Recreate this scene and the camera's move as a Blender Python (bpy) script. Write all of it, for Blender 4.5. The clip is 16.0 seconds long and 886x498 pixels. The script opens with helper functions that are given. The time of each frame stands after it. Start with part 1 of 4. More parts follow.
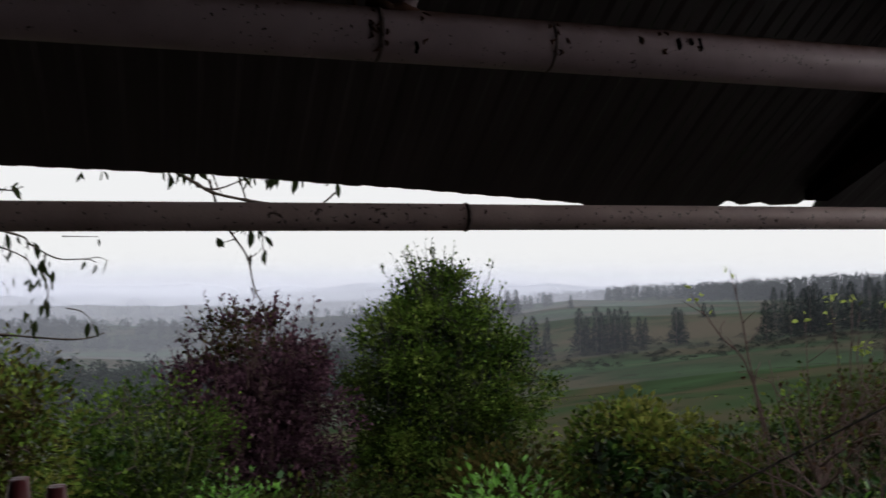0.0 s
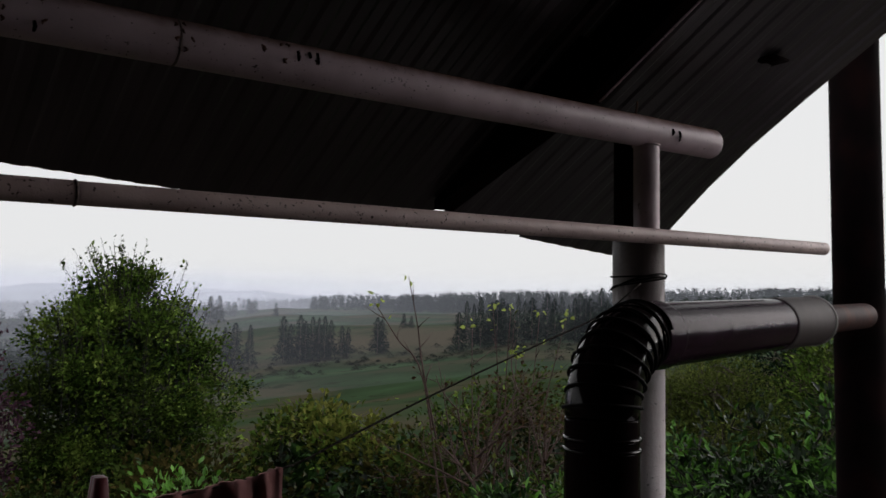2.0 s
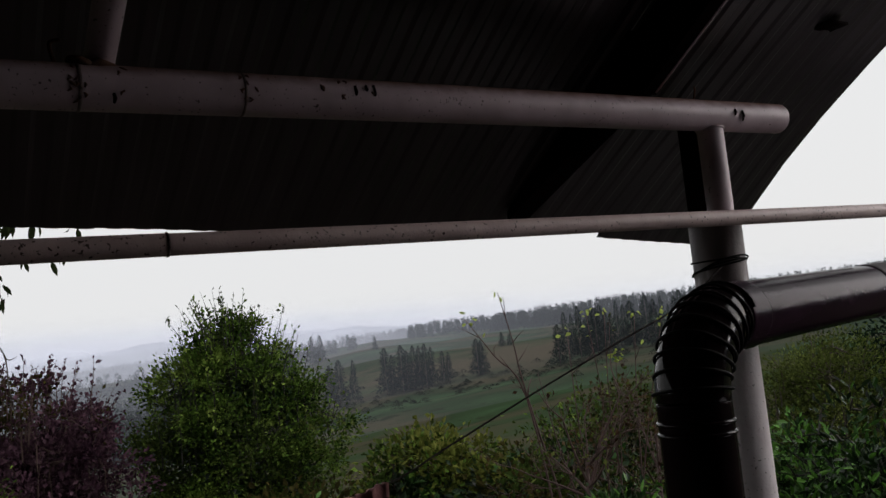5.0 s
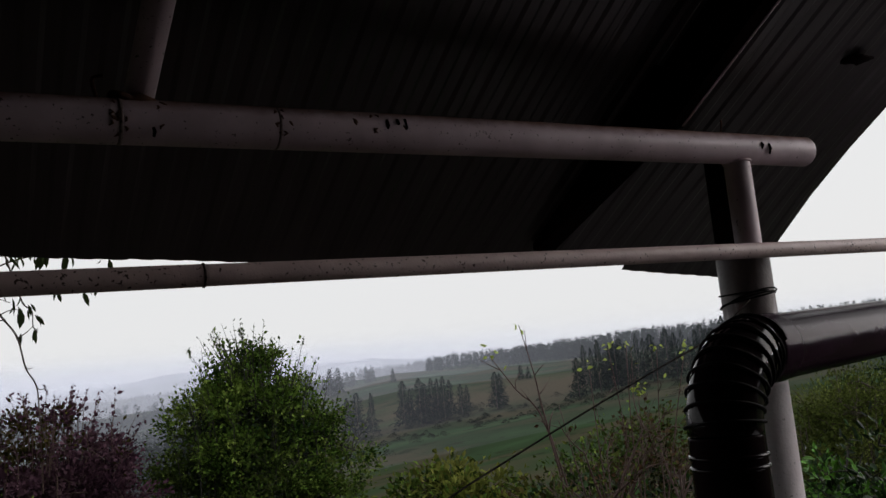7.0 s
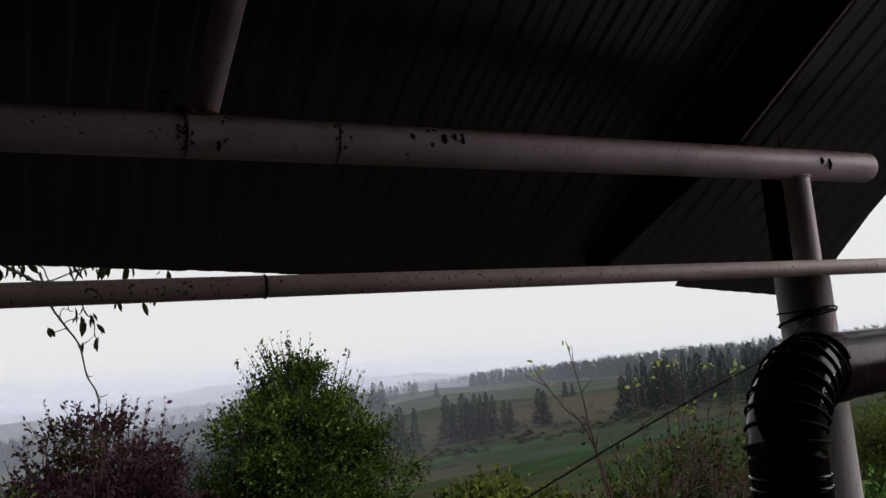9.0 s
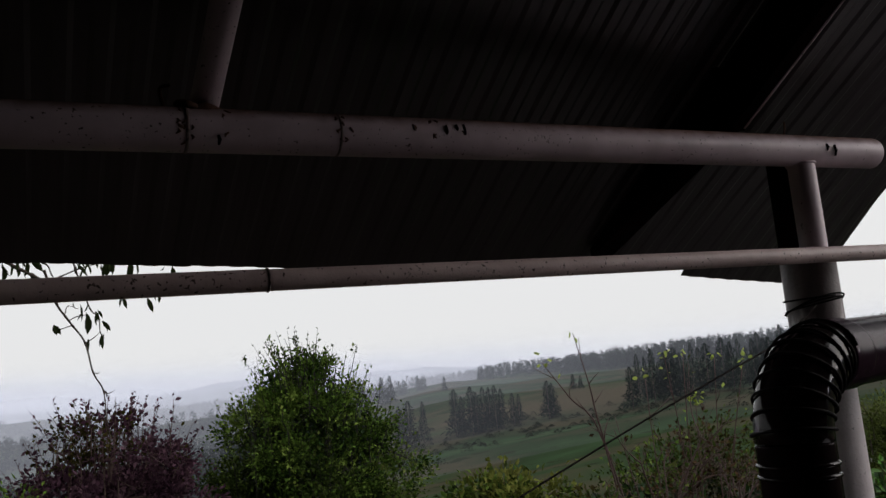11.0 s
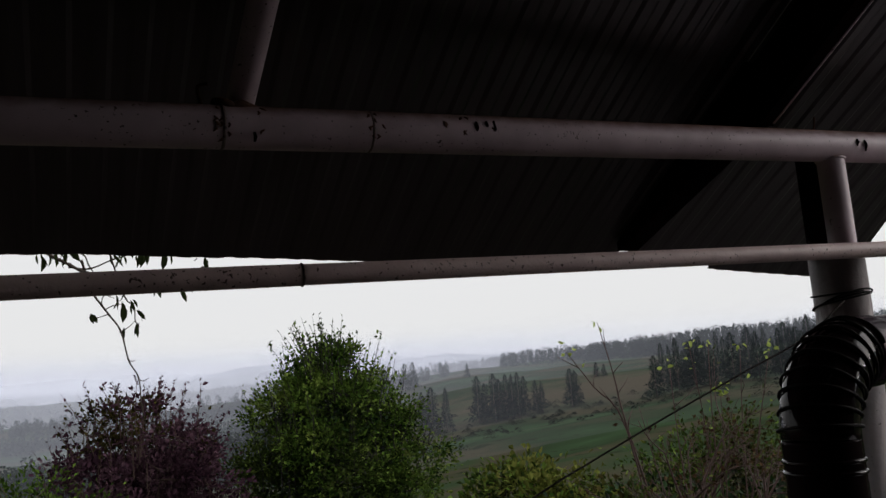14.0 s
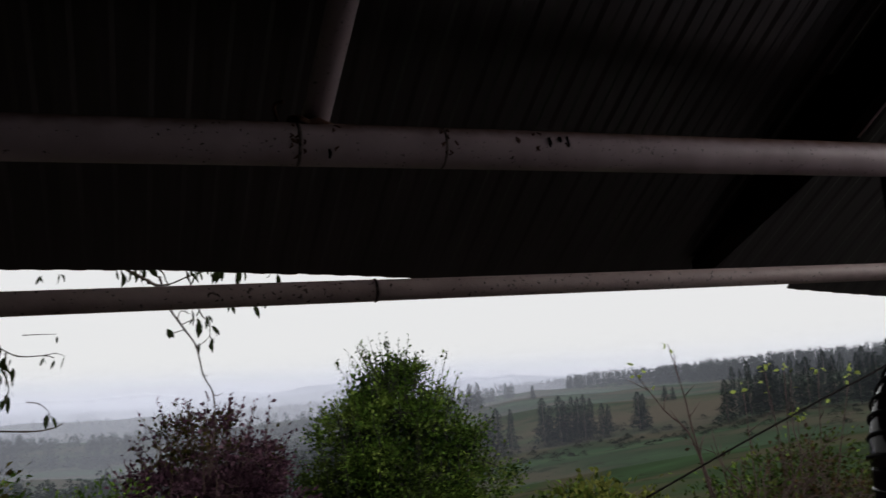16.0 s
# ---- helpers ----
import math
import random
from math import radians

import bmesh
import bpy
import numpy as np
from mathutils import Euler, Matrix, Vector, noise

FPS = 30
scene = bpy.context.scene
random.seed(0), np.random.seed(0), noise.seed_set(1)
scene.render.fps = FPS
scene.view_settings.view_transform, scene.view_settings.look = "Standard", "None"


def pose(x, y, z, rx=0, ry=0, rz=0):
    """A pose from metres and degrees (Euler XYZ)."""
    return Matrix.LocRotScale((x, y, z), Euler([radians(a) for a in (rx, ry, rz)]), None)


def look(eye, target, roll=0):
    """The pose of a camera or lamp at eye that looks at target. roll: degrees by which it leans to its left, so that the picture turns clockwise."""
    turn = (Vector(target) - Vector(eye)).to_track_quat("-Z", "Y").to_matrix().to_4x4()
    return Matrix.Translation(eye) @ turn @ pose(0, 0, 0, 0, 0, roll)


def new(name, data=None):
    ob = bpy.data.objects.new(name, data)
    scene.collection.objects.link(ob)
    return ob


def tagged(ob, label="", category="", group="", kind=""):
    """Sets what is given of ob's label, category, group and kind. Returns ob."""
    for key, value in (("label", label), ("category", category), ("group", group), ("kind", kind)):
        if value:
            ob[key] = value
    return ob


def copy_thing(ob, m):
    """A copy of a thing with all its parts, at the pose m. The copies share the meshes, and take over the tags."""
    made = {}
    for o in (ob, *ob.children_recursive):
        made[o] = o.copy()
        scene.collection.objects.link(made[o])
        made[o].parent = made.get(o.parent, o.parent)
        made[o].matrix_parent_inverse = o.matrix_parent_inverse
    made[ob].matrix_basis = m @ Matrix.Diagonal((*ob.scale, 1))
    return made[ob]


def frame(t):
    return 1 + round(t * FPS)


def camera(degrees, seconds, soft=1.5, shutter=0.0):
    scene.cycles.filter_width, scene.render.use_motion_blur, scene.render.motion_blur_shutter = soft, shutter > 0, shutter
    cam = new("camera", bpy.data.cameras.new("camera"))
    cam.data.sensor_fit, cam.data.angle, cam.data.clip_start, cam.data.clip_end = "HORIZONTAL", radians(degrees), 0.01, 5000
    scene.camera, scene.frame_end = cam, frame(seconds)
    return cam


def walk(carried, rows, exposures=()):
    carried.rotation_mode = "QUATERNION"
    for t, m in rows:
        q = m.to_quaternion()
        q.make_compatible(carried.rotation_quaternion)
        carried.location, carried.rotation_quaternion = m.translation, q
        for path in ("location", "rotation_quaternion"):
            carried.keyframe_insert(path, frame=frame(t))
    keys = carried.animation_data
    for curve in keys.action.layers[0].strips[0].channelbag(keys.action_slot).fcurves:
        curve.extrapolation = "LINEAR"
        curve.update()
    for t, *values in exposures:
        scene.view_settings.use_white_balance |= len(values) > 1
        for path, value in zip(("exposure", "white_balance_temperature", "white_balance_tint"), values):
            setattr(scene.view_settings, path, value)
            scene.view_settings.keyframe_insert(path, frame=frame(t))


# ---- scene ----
cam = camera(55.2, 16.0, shutter=0.2)

PATH = [
    (0, (0.076, 0.454, 1.64), (0.651, 2.363, 1.787), -0.2),
    (0.2, (0.099, 0.4582, 1.6378), (0.8179, 2.3192, 1.779), 1.29),
    (0.5, (0.134, 0.48, 1.642), (1.02, 2.268, 1.768), 0.5),
    (0.7, (0.1293, 0.4605, 1.6363), (1.1082, 2.1984, 1.7817), 0.21),
    (1, (0.159, 0.408, 1.609), (1.23, 2.096, 1.668), -1.1),
    (1.2, (0.1653, 0.373, 1.5971), (1.3694, 1.9671, 1.6922), -1.05),
    (1.5, (0.165, 0.333, 1.599), (1.325, 1.961, 1.667), -1.1),
    (1.7, (0.147, 0.2988, 1.5964), (1.25, 1.9616, 1.7326), 1.46),
    (2, (0.144, 0.28, 1.598), (1.324, 1.885, 1.77), 1.1),
    (2.2, (0.1457, 0.2774, 1.5914), (1.3374, 1.8756, 1.7514), -1.19),
    (2.5, (0.143, 0.275, 1.594), (1.292, 1.904, 1.756), -2.0),
    (2.7, (0.1422, 0.2762, 1.5913), (1.2674, 1.921, 1.7603), -2.55),
    (3, (0.149, 0.277, 1.585), (1.243, 1.939, 1.781), -3.5),
    (3.2, (0.1573, 0.2666, 1.5851), (1.2505, 1.9291, 1.7879), -4.33),
    (3.5, (0.164, 0.254, 1.585), (1.234, 1.925, 1.839), -5.1),
    (3.7, (0.1573, 0.2459, 1.5816), (1.1699, 1.9568, 1.8003), -4.97),
    (4, (0.151, 0.237, 1.58), (1.156, 1.955, 1.78), -5.4),
    (6.5, (0.12, 0.229, 1.577), (1.117, 1.938, 1.87), -5.4),
    (7, (0.116, 0.231, 1.578), (1.086, 1.953, 1.883), -5.2),
    (7.5, (0.115, 0.227, 1.582), (1.042, 1.972, 1.887), -5.2),
    (8, (0.107, 0.237, 1.579), (1.03, 1.981, 1.904), -4.6),
    (8.5, (0.103, 0.235, 1.577), (0.985, 2.0, 1.906), -4.9),
    (9, (0.096, 0.235, 1.577), (0.973, 1.999, 1.925), -4.2),
    (11.5, (0.104, 0.239, 1.573), (0.963, 2.015, 1.906), -5.1),
    (12, (0.098, 0.236, 1.577), (0.944, 2.014, 1.924), -5.0),
    (12.5, (0.089, 0.232, 1.576), (0.958, 2.0, 1.924), -4.7),
    (13, (0.085, 0.232, 1.577), (0.932, 2.013, 1.905), -4.5),
    (13.5, (0.077, 0.224, 1.578), (0.919, 2.004, 1.925), -4.0),
    (14, (0.084, 0.22, 1.584), (0.897, 2.021, 1.893), -4.3),
    (14.5, (0.08, 0.22, 1.581), (0.892, 2.021, 1.892), -3.5),
    (15, (0.075, 0.221, 1.577), (0.93, 1.995, 1.922), -3.3),
    (15.5, (0.079, 0.22, 1.577), (0.947, 1.985, 1.941), -3.7),
    (16, (0.076, 0.233, 1.58), (0.746, 2.081, 1.946), -3.4),
]
walk(cam, [(t, look(eye, target, roll)) for t, eye, target, roll in PATH],
     exposures=[(0.0, 0.13), (0.8, 0.05), (1.6, 0.0), (16.0, 0.0)])

# ---- world and light: even white overcast, rain ----
world = bpy.data.worlds.new("overcast_sky")
scene.world = world
world.use_nodes = True
wn, wl = world.node_tree.nodes, world.node_tree.links
wn.clear()
sky = wn.new("ShaderNodeTexSky")
sky.sky_type = 'NISHITA'
sky.sun_disc = False
sky.sun_elevation, sky.sun_rotation = radians(20.1), radians(109.3)
sky.dust_density, sky.air_density = 6.0, 1.5
scale = wn.new("ShaderNodeVectorMath")
scale.operation = 'SCALE'
scale.inputs[3].default_value = 0.10
wmix = wn.new("ShaderNodeMix")
wmix.data_type = 'RGBA'
wmix.inputs[0].default_value = 0.93
wmix.inputs[7].default_value = (0.845, 0.850, 0.862, 1)
wbg = wn.new("ShaderNodeBackground")
wbg.inputs[1].default_value = 1.0
wout = wn.new("ShaderNodeOutputWorld")
wl.new(sky.outputs[0], scale.inputs[0])
wl.new(scale.outputs[0], wmix.inputs[6])
wl.new(wmix.outputs[2], wbg.inputs[0])
wl.new(wbg.outputs[0], wout.inputs[0])

sun_data = bpy.data.lights.new("sun", 'SUN')
sun_data.energy, sun_data.angle, sun_data.color = 0.95, radians(40), (1.0, 0.96, 0.98)
sun = new("sun", sun_data)
sun.matrix_world = look((8, -2.8, 3.1), (0, 0, 0))
tagged(sun, "soft veiled sun above the rain cloud", "sun", kind="structure")

# ---- materials ----
def material(name, colors, scale=8.0, rough=0.6, metal=0.0, bump=0.0, bump_scale=40.0, detail=5.0, stretch=(1, 1, 1),
             specks=None, island=0.0, translucent=0.0, spec=0.5, per_object=0.0):
    """Noise between the colours, optional dark specks, a fine bump; island: brightness change from leaf to leaf."""
    m = bpy.data.materials.new(name)
    m.use_nodes = True
    n, k = m.node_tree.nodes, m.node_tree.links
    bs = n["Principled BSDF"]
    tc = n.new("ShaderNodeNewGeometry")
    mp = n.new("ShaderNodeMapping")
    mp.inputs["Scale"].default_value = stretch
    k.new(tc.outputs["Position"], mp.inputs["Vector"])
    nz = n.new("ShaderNodeTexNoise")
    nz.inputs["Scale"].default_value, nz.inputs["Detail"].default_value = scale, detail
    k.new(mp.outputs[0], nz.inputs["Vector"])
    ramp = n.new("ShaderNodeValToRGB")
    e = ramp.color_ramp.elements
    for i, c in enumerate(colors):
        p = 0.3 + 0.4 * i / max(1, len(colors) - 1)
        el = e[i] if i < 2 else e.new(p)
        el.position, el.color = p, (*c, 1)
    k.new(nz.outputs["Fac"], ramp.inputs[0])
    out = ramp.outputs[0]
    if island or per_object:
        hs = n.new("ShaderNodeHueSaturation")
        ma = n.new("ShaderNodeMapRange")
        amount = island or per_object
        ma.inputs[3].default_value, ma.inputs[4].default_value = 1 - amount, 1 + amount
        if island:
            k.new(tc.outputs["Random Per Island"], ma.inputs[0])
        else:
            oi = n.new("ShaderNodeObjectInfo")
            k.new(oi.outputs["Random"], ma.inputs[0])
        k.new(ma.outputs[0], hs.inputs["Value"])
        mh = n.new("ShaderNodeMapRange")
        mh.inputs[3].default_value, mh.inputs[4].default_value = 0.48, 0.52
        k.new(nz.outputs["Fac"], mh.inputs[0])
        k.new(mh.outputs[0], hs.inputs["Hue"])
        k.new(out, hs.inputs["Color"])
        out = hs.outputs[0]
    if specks:
        sc, amount, col = specks
        sn = n.new("ShaderNodeTexNoise")
        sn.inputs["Scale"].default_value, sn.inputs["Detail"].default_value = sc, 3.0
        k.new(tc.outputs["Position"], sn.inputs["Vector"])
        big = n.new("ShaderNodeTexNoise")
        big.inputs["Scale"].default_value = 5.0
        k.new(tc.outputs["Position"], big.inputs["Vector"])
        ad = n.new("ShaderNodeMath")
        ad.operation = 'MULTIPLY_ADD'
        ad.inputs[1].default_value = 0.22
        k.new(big.outputs["Fac"], ad.inputs[0])
        k.new(sn.outputs["Fac"], ad.inputs[2])
        mr = n.new("ShaderNodeMapRange")
        mr.inputs[1].default_value, mr.inputs[2].default_value = amount, amount + 0.04
        k.new(ad.outputs[0], mr.inputs[0])
        mx = n.new("ShaderNodeMix")
        mx.data_type = 'RGBA'
        k.new(mr.outputs[0], mx.inputs[0])
        k.new(out, mx.inputs[6])
        mx.inputs[7].default_value = (*col, 1)
        out = mx.outputs[2]
    k.new(out, bs.inputs["Base Color"])
    bs.inputs["Roughness"].default_value, bs.inputs["Metallic"].default_value = rough, metal
    bs.inputs["Specular IOR Level"].default_value = spec
    if bump:
        bn = n.new("ShaderNodeTexNoise")
        bn.inputs["Scale"].default_value, bn.inputs["Detail"].default_value = bump_scale, 4.0
        k.new(mp.outputs[0], bn.inputs["Vector"])
        bp = n.new("ShaderNodeBump")
        bp.inputs["Strength"].default_value, bp.inputs["Distance"].default_value = bump, 0.004
        k.new(bn.outputs["Fac"], bp.inputs["Height"])
        k.new(bp.outputs[0], bs.inputs["Normal"])
    if translucent:
        tr = n.new("ShaderNodeBsdfTranslucent")
        k.new(out, tr.inputs[0])
        ms = n.new("ShaderNodeMixShader")
        ms.inputs[0].default_value = translucent
        k.new(bs.outputs[0], ms.inputs[1])
        k.new(tr.outputs[0], ms.inputs[2])
        k.new(ms.outputs[0], n["Material Output"].inputs[0])
    return m


PAINT = material("pale_pipe_paint", [(0.48, 0.375, 0.415), (0.61, 0.485, 0.535), (0.71, 0.575, 0.63)], 9, 0.45, bump=0.12,
                 bump_scale=60, specks=(150, 0.775, (0.06, 0.04, 0.035)))
PAINT_SPECKED = material("specked_pipe_paint", [(0.55, 0.42, 0.41), (0.68, 0.53, 0.52), (0.77, 0.62, 0.60)], 14, 0.5, bump=0.3,
                         bump_scale=140, specks=(150, 0.750, (0.08, 0.045, 0.036)))
POST_PAINT = material("white_post_paint", [(0.74, 0.66, 0.68), (0.84, 0.77, 0.79), (0.89, 0.83, 0.85)], 12, 0.5, bump=0.3,
                      bump_scale=100, specks=(160, 0.80, (0.10, 0.07, 0.06)))
WELD = material("flecked_weld", [(0.13, 0.09, 0.085), (0.22, 0.17, 0.16)], 30, 0.6, bump=0.8, bump_scale=160, specks=(120, 0.675, (0.05, 0.03, 0.025)))


def brown_top(m):
    """A brown tone along the upper side of a pipe, with a ragged border."""
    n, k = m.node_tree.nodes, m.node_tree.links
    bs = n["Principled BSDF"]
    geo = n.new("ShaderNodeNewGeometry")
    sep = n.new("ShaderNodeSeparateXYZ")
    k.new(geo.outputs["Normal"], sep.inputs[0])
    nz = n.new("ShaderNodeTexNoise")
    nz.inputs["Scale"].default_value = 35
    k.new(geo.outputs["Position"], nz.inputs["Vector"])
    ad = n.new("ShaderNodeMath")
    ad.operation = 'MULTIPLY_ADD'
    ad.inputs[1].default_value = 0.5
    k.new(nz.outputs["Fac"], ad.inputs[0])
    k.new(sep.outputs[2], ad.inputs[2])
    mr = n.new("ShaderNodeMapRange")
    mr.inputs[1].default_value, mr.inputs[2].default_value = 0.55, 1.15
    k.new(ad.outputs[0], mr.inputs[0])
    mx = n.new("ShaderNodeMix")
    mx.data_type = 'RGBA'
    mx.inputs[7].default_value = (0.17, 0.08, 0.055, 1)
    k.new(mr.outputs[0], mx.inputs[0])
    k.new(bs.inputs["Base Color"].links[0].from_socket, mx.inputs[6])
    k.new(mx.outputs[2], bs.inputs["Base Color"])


brown_top(PAINT)


def stained_dim_head(m, low, high):
    """Brown drip stains round the wire; the post's unlit top is painted in too."""
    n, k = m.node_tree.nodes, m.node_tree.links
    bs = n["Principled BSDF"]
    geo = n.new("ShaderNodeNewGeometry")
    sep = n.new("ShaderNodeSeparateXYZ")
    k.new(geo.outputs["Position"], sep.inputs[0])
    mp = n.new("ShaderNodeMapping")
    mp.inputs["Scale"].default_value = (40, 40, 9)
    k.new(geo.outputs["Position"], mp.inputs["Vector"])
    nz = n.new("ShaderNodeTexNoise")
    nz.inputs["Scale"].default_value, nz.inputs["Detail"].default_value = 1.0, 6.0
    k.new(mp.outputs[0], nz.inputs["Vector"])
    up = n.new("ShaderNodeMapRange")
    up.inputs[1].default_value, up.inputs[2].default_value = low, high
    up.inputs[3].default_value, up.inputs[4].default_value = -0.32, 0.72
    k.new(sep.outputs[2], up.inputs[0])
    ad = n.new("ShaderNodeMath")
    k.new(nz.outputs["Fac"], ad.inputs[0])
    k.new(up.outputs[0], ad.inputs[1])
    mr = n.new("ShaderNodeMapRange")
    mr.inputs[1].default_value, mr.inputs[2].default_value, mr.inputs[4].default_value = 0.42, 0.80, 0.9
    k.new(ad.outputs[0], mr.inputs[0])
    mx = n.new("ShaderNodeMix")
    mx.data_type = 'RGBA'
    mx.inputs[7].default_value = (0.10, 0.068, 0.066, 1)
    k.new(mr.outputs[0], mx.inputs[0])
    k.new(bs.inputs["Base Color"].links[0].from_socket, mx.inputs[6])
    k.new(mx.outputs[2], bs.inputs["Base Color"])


stained_dim_head(POST_PAINT, 1.52, 1.76)
RUST = material("brown_rust", [(0.05, 0.025, 0.018), (0.11, 0.045, 0.025), (0.16, 0.07, 0.04)], 40, 0.85, bump=0.6, bump_scale=150)
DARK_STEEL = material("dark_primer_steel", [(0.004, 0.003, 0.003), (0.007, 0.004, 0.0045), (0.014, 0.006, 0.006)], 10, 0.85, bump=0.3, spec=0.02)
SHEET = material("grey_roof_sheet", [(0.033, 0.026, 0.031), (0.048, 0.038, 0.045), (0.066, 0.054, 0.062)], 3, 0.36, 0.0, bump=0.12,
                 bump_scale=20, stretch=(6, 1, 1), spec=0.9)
PVC = material("dark_brown_pvc", [(0.010, 0.006, 0.007), (0.014, 0.009, 0.010), (0.019, 0.012, 0.013)], 14, 0.16, bump=0.03, bump_scale=45, spec=0.3)
PVC.node_tree.nodes["Principled BSDF"].inputs["IOR"].default_value = 1.09
PVC.node_tree.nodes["Principled BSDF"].inputs["Specular Tint"].default_value = (0.86, 0.70, 0.80, 1)
ELBOW = material("wet_black_plastic", [(0.010, 0.007, 0.008), (0.014, 0.009, 0.010), (0.018, 0.012, 0.013)], 14, 0.07, bump=0.02, bump_scale=45, spec=0.5)
ELBOW.node_tree.nodes["Principled BSDF"].inputs["IOR"].default_value = 1.24
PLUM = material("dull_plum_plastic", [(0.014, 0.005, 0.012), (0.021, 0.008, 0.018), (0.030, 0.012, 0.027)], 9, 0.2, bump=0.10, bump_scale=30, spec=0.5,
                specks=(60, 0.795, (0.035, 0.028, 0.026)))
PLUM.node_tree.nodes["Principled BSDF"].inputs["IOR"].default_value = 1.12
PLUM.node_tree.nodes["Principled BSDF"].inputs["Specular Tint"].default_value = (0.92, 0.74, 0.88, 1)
SPIGOT = material("dark_maroon_pipe", [(0.020, 0.008, 0.009), (0.035, 0.014, 0.014), (0.07, 0.022, 0.014)], 12, 0.6, bump=0.2, spec=0.1)
SLEEVE = material("grey_brown_sleeve", [(0.034, 0.024, 0.026), (0.048, 0.035, 0.036)], 20, 0.6, bump=0.1, spec=0.2)
RING = material("pale_sealing_ring", [(0.30, 0.29, 0.28), (0.38, 0.37, 0.36)], 20, 0.6)
WIRE = material("black_wire", [(0.008, 0.007, 0.007), (0.012, 0.010, 0.010)], 60, 0.7, bump=0.3, bump_scale=300, spec=0.1)
CORD = material("dark_brown_cord", [(0.022, 0.016, 0.015), (0.042, 0.032, 0.028)], 200, 0.9, bump=0.5, bump_scale=600)
CLOTH = material("maroon_cloth", [(0.34, 0.14, 0.14), (0.43, 0.20, 0.198), (0.52, 0.25, 0.245)], 25, 0.95, bump=0.5, bump_scale=500)
PEG = material("dark_red_plastic", [(0.15, 0.035, 0.045), (0.19, 0.05, 0.06)], 20, 0.5, spec=0.25)
WALL = material("dark_timber_wall", [(0.012, 0.009, 0.008), (0.018, 0.014, 0.012), (0.026, 0.02, 0.017)], 6, 0.8, bump=0.4, stretch=(1, 1, 8))
FLOOR = material("dark_porch_floor", [(0.014, 0.011, 0.01), (0.022, 0.018, 0.016)], 6, 0.8, bump=0.3, stretch=(1, 8, 1))
BARK = material("grey_brown_bark", [(0.03, 0.022, 0.016), (0.06, 0.045, 0.035), (0.09, 0.07, 0.055)], 25, 0.9, bump=0.6, bump_scale=80)
DARK_BARK = material("dark_wet_bark", [(0.010, 0.009, 0.007), (0.022, 0.018, 0.014)], 25, 0.9, bump=0.5)
RED_BARK = material("reddish_twig_bark", [(0.040, 0.020, 0.016), (0.075, 0.042, 0.034)], 25, 0.85, bump=0.4)
FIELD = material("meadow_grass", [(0.026, 0.034, 0.018), (0.036, 0.056, 0.028), (0.062, 0.056, 0.036), (0.030, 0.046, 0.024), (0.040, 0.070, 0.034), (0.078, 0.068, 0.046)], 0.011, 1.0, detail=9,
                 stretch=(1, 1.3, 1), spec=0.0, bump=0.2, bump_scale=0.8, specks=(0.16, 0.735, (0.028, 0.034, 0.020)))
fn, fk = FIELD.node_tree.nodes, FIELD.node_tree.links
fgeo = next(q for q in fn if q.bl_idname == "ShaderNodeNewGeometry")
# dark ground near the porch, added to cut bounce onto the roof
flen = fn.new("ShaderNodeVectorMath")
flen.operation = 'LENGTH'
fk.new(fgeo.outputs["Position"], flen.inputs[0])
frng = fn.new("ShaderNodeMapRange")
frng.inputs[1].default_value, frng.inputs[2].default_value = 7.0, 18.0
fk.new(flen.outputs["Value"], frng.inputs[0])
fbounce = fn.new("ShaderNodeMix")
fbounce.data_type = 'RGBA'
fbounce.inputs[6].default_value = (0.022, 0.018, 0.014, 1)
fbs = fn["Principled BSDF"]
# a patch of dry brown grass on the far slope
fmap = fn.new("ShaderNodeMapping")
fmap.inputs["Location"].default_value = (-2.45, -4.6, 0)
fmap.inputs["Scale"].default_value = (0.0115, 0.0150, 0)
fk.new(fgeo.outputs["Position"], fmap.inputs["Vector"])
fdist = fn.new("ShaderNodeVectorMath")
fdist.operation = 'LENGTH'
fk.new(fmap.outputs[0], fdist.inputs[0])
fragged = fn.new("ShaderNodeTexNoise")
fragged.inputs["Scale"].default_value, fragged.inputs["Detail"].default_value = 0.05, 8.0
fk.new(fgeo.outputs["Position"], fragged.inputs["Vector"])
fsum = fn.new("ShaderNodeMath")
fsum.operation = 'MULTIPLY_ADD'
fsum.inputs[1].default_value = 1.6
fk.new(fragged.outputs["Fac"], fsum.inputs[0])
fk.new(fdist.outputs["Value"], fsum.inputs[2])
fdryness = fn.new("ShaderNodeMapRange")
fdryness.inputs[1].default_value, fdryness.inputs[2].default_value = 2.05, 1.25
fk.new(fsum.outputs[0], fdryness.inputs[0])
fdry = fn.new("ShaderNodeMix")
fdry.data_type = 'RGBA'
fdry.inputs[7].default_value = (0.074, 0.063, 0.043, 1)
fk.new(fdryness.outputs[0], fdry.inputs[0])
fk.new(fbs.inputs["Base Color"].links[0].from_socket, fdry.inputs[6])
fk.new(fdry.outputs[2], fbounce.inputs[7])
fk.new(frng.outputs[0], fbounce.inputs[0])
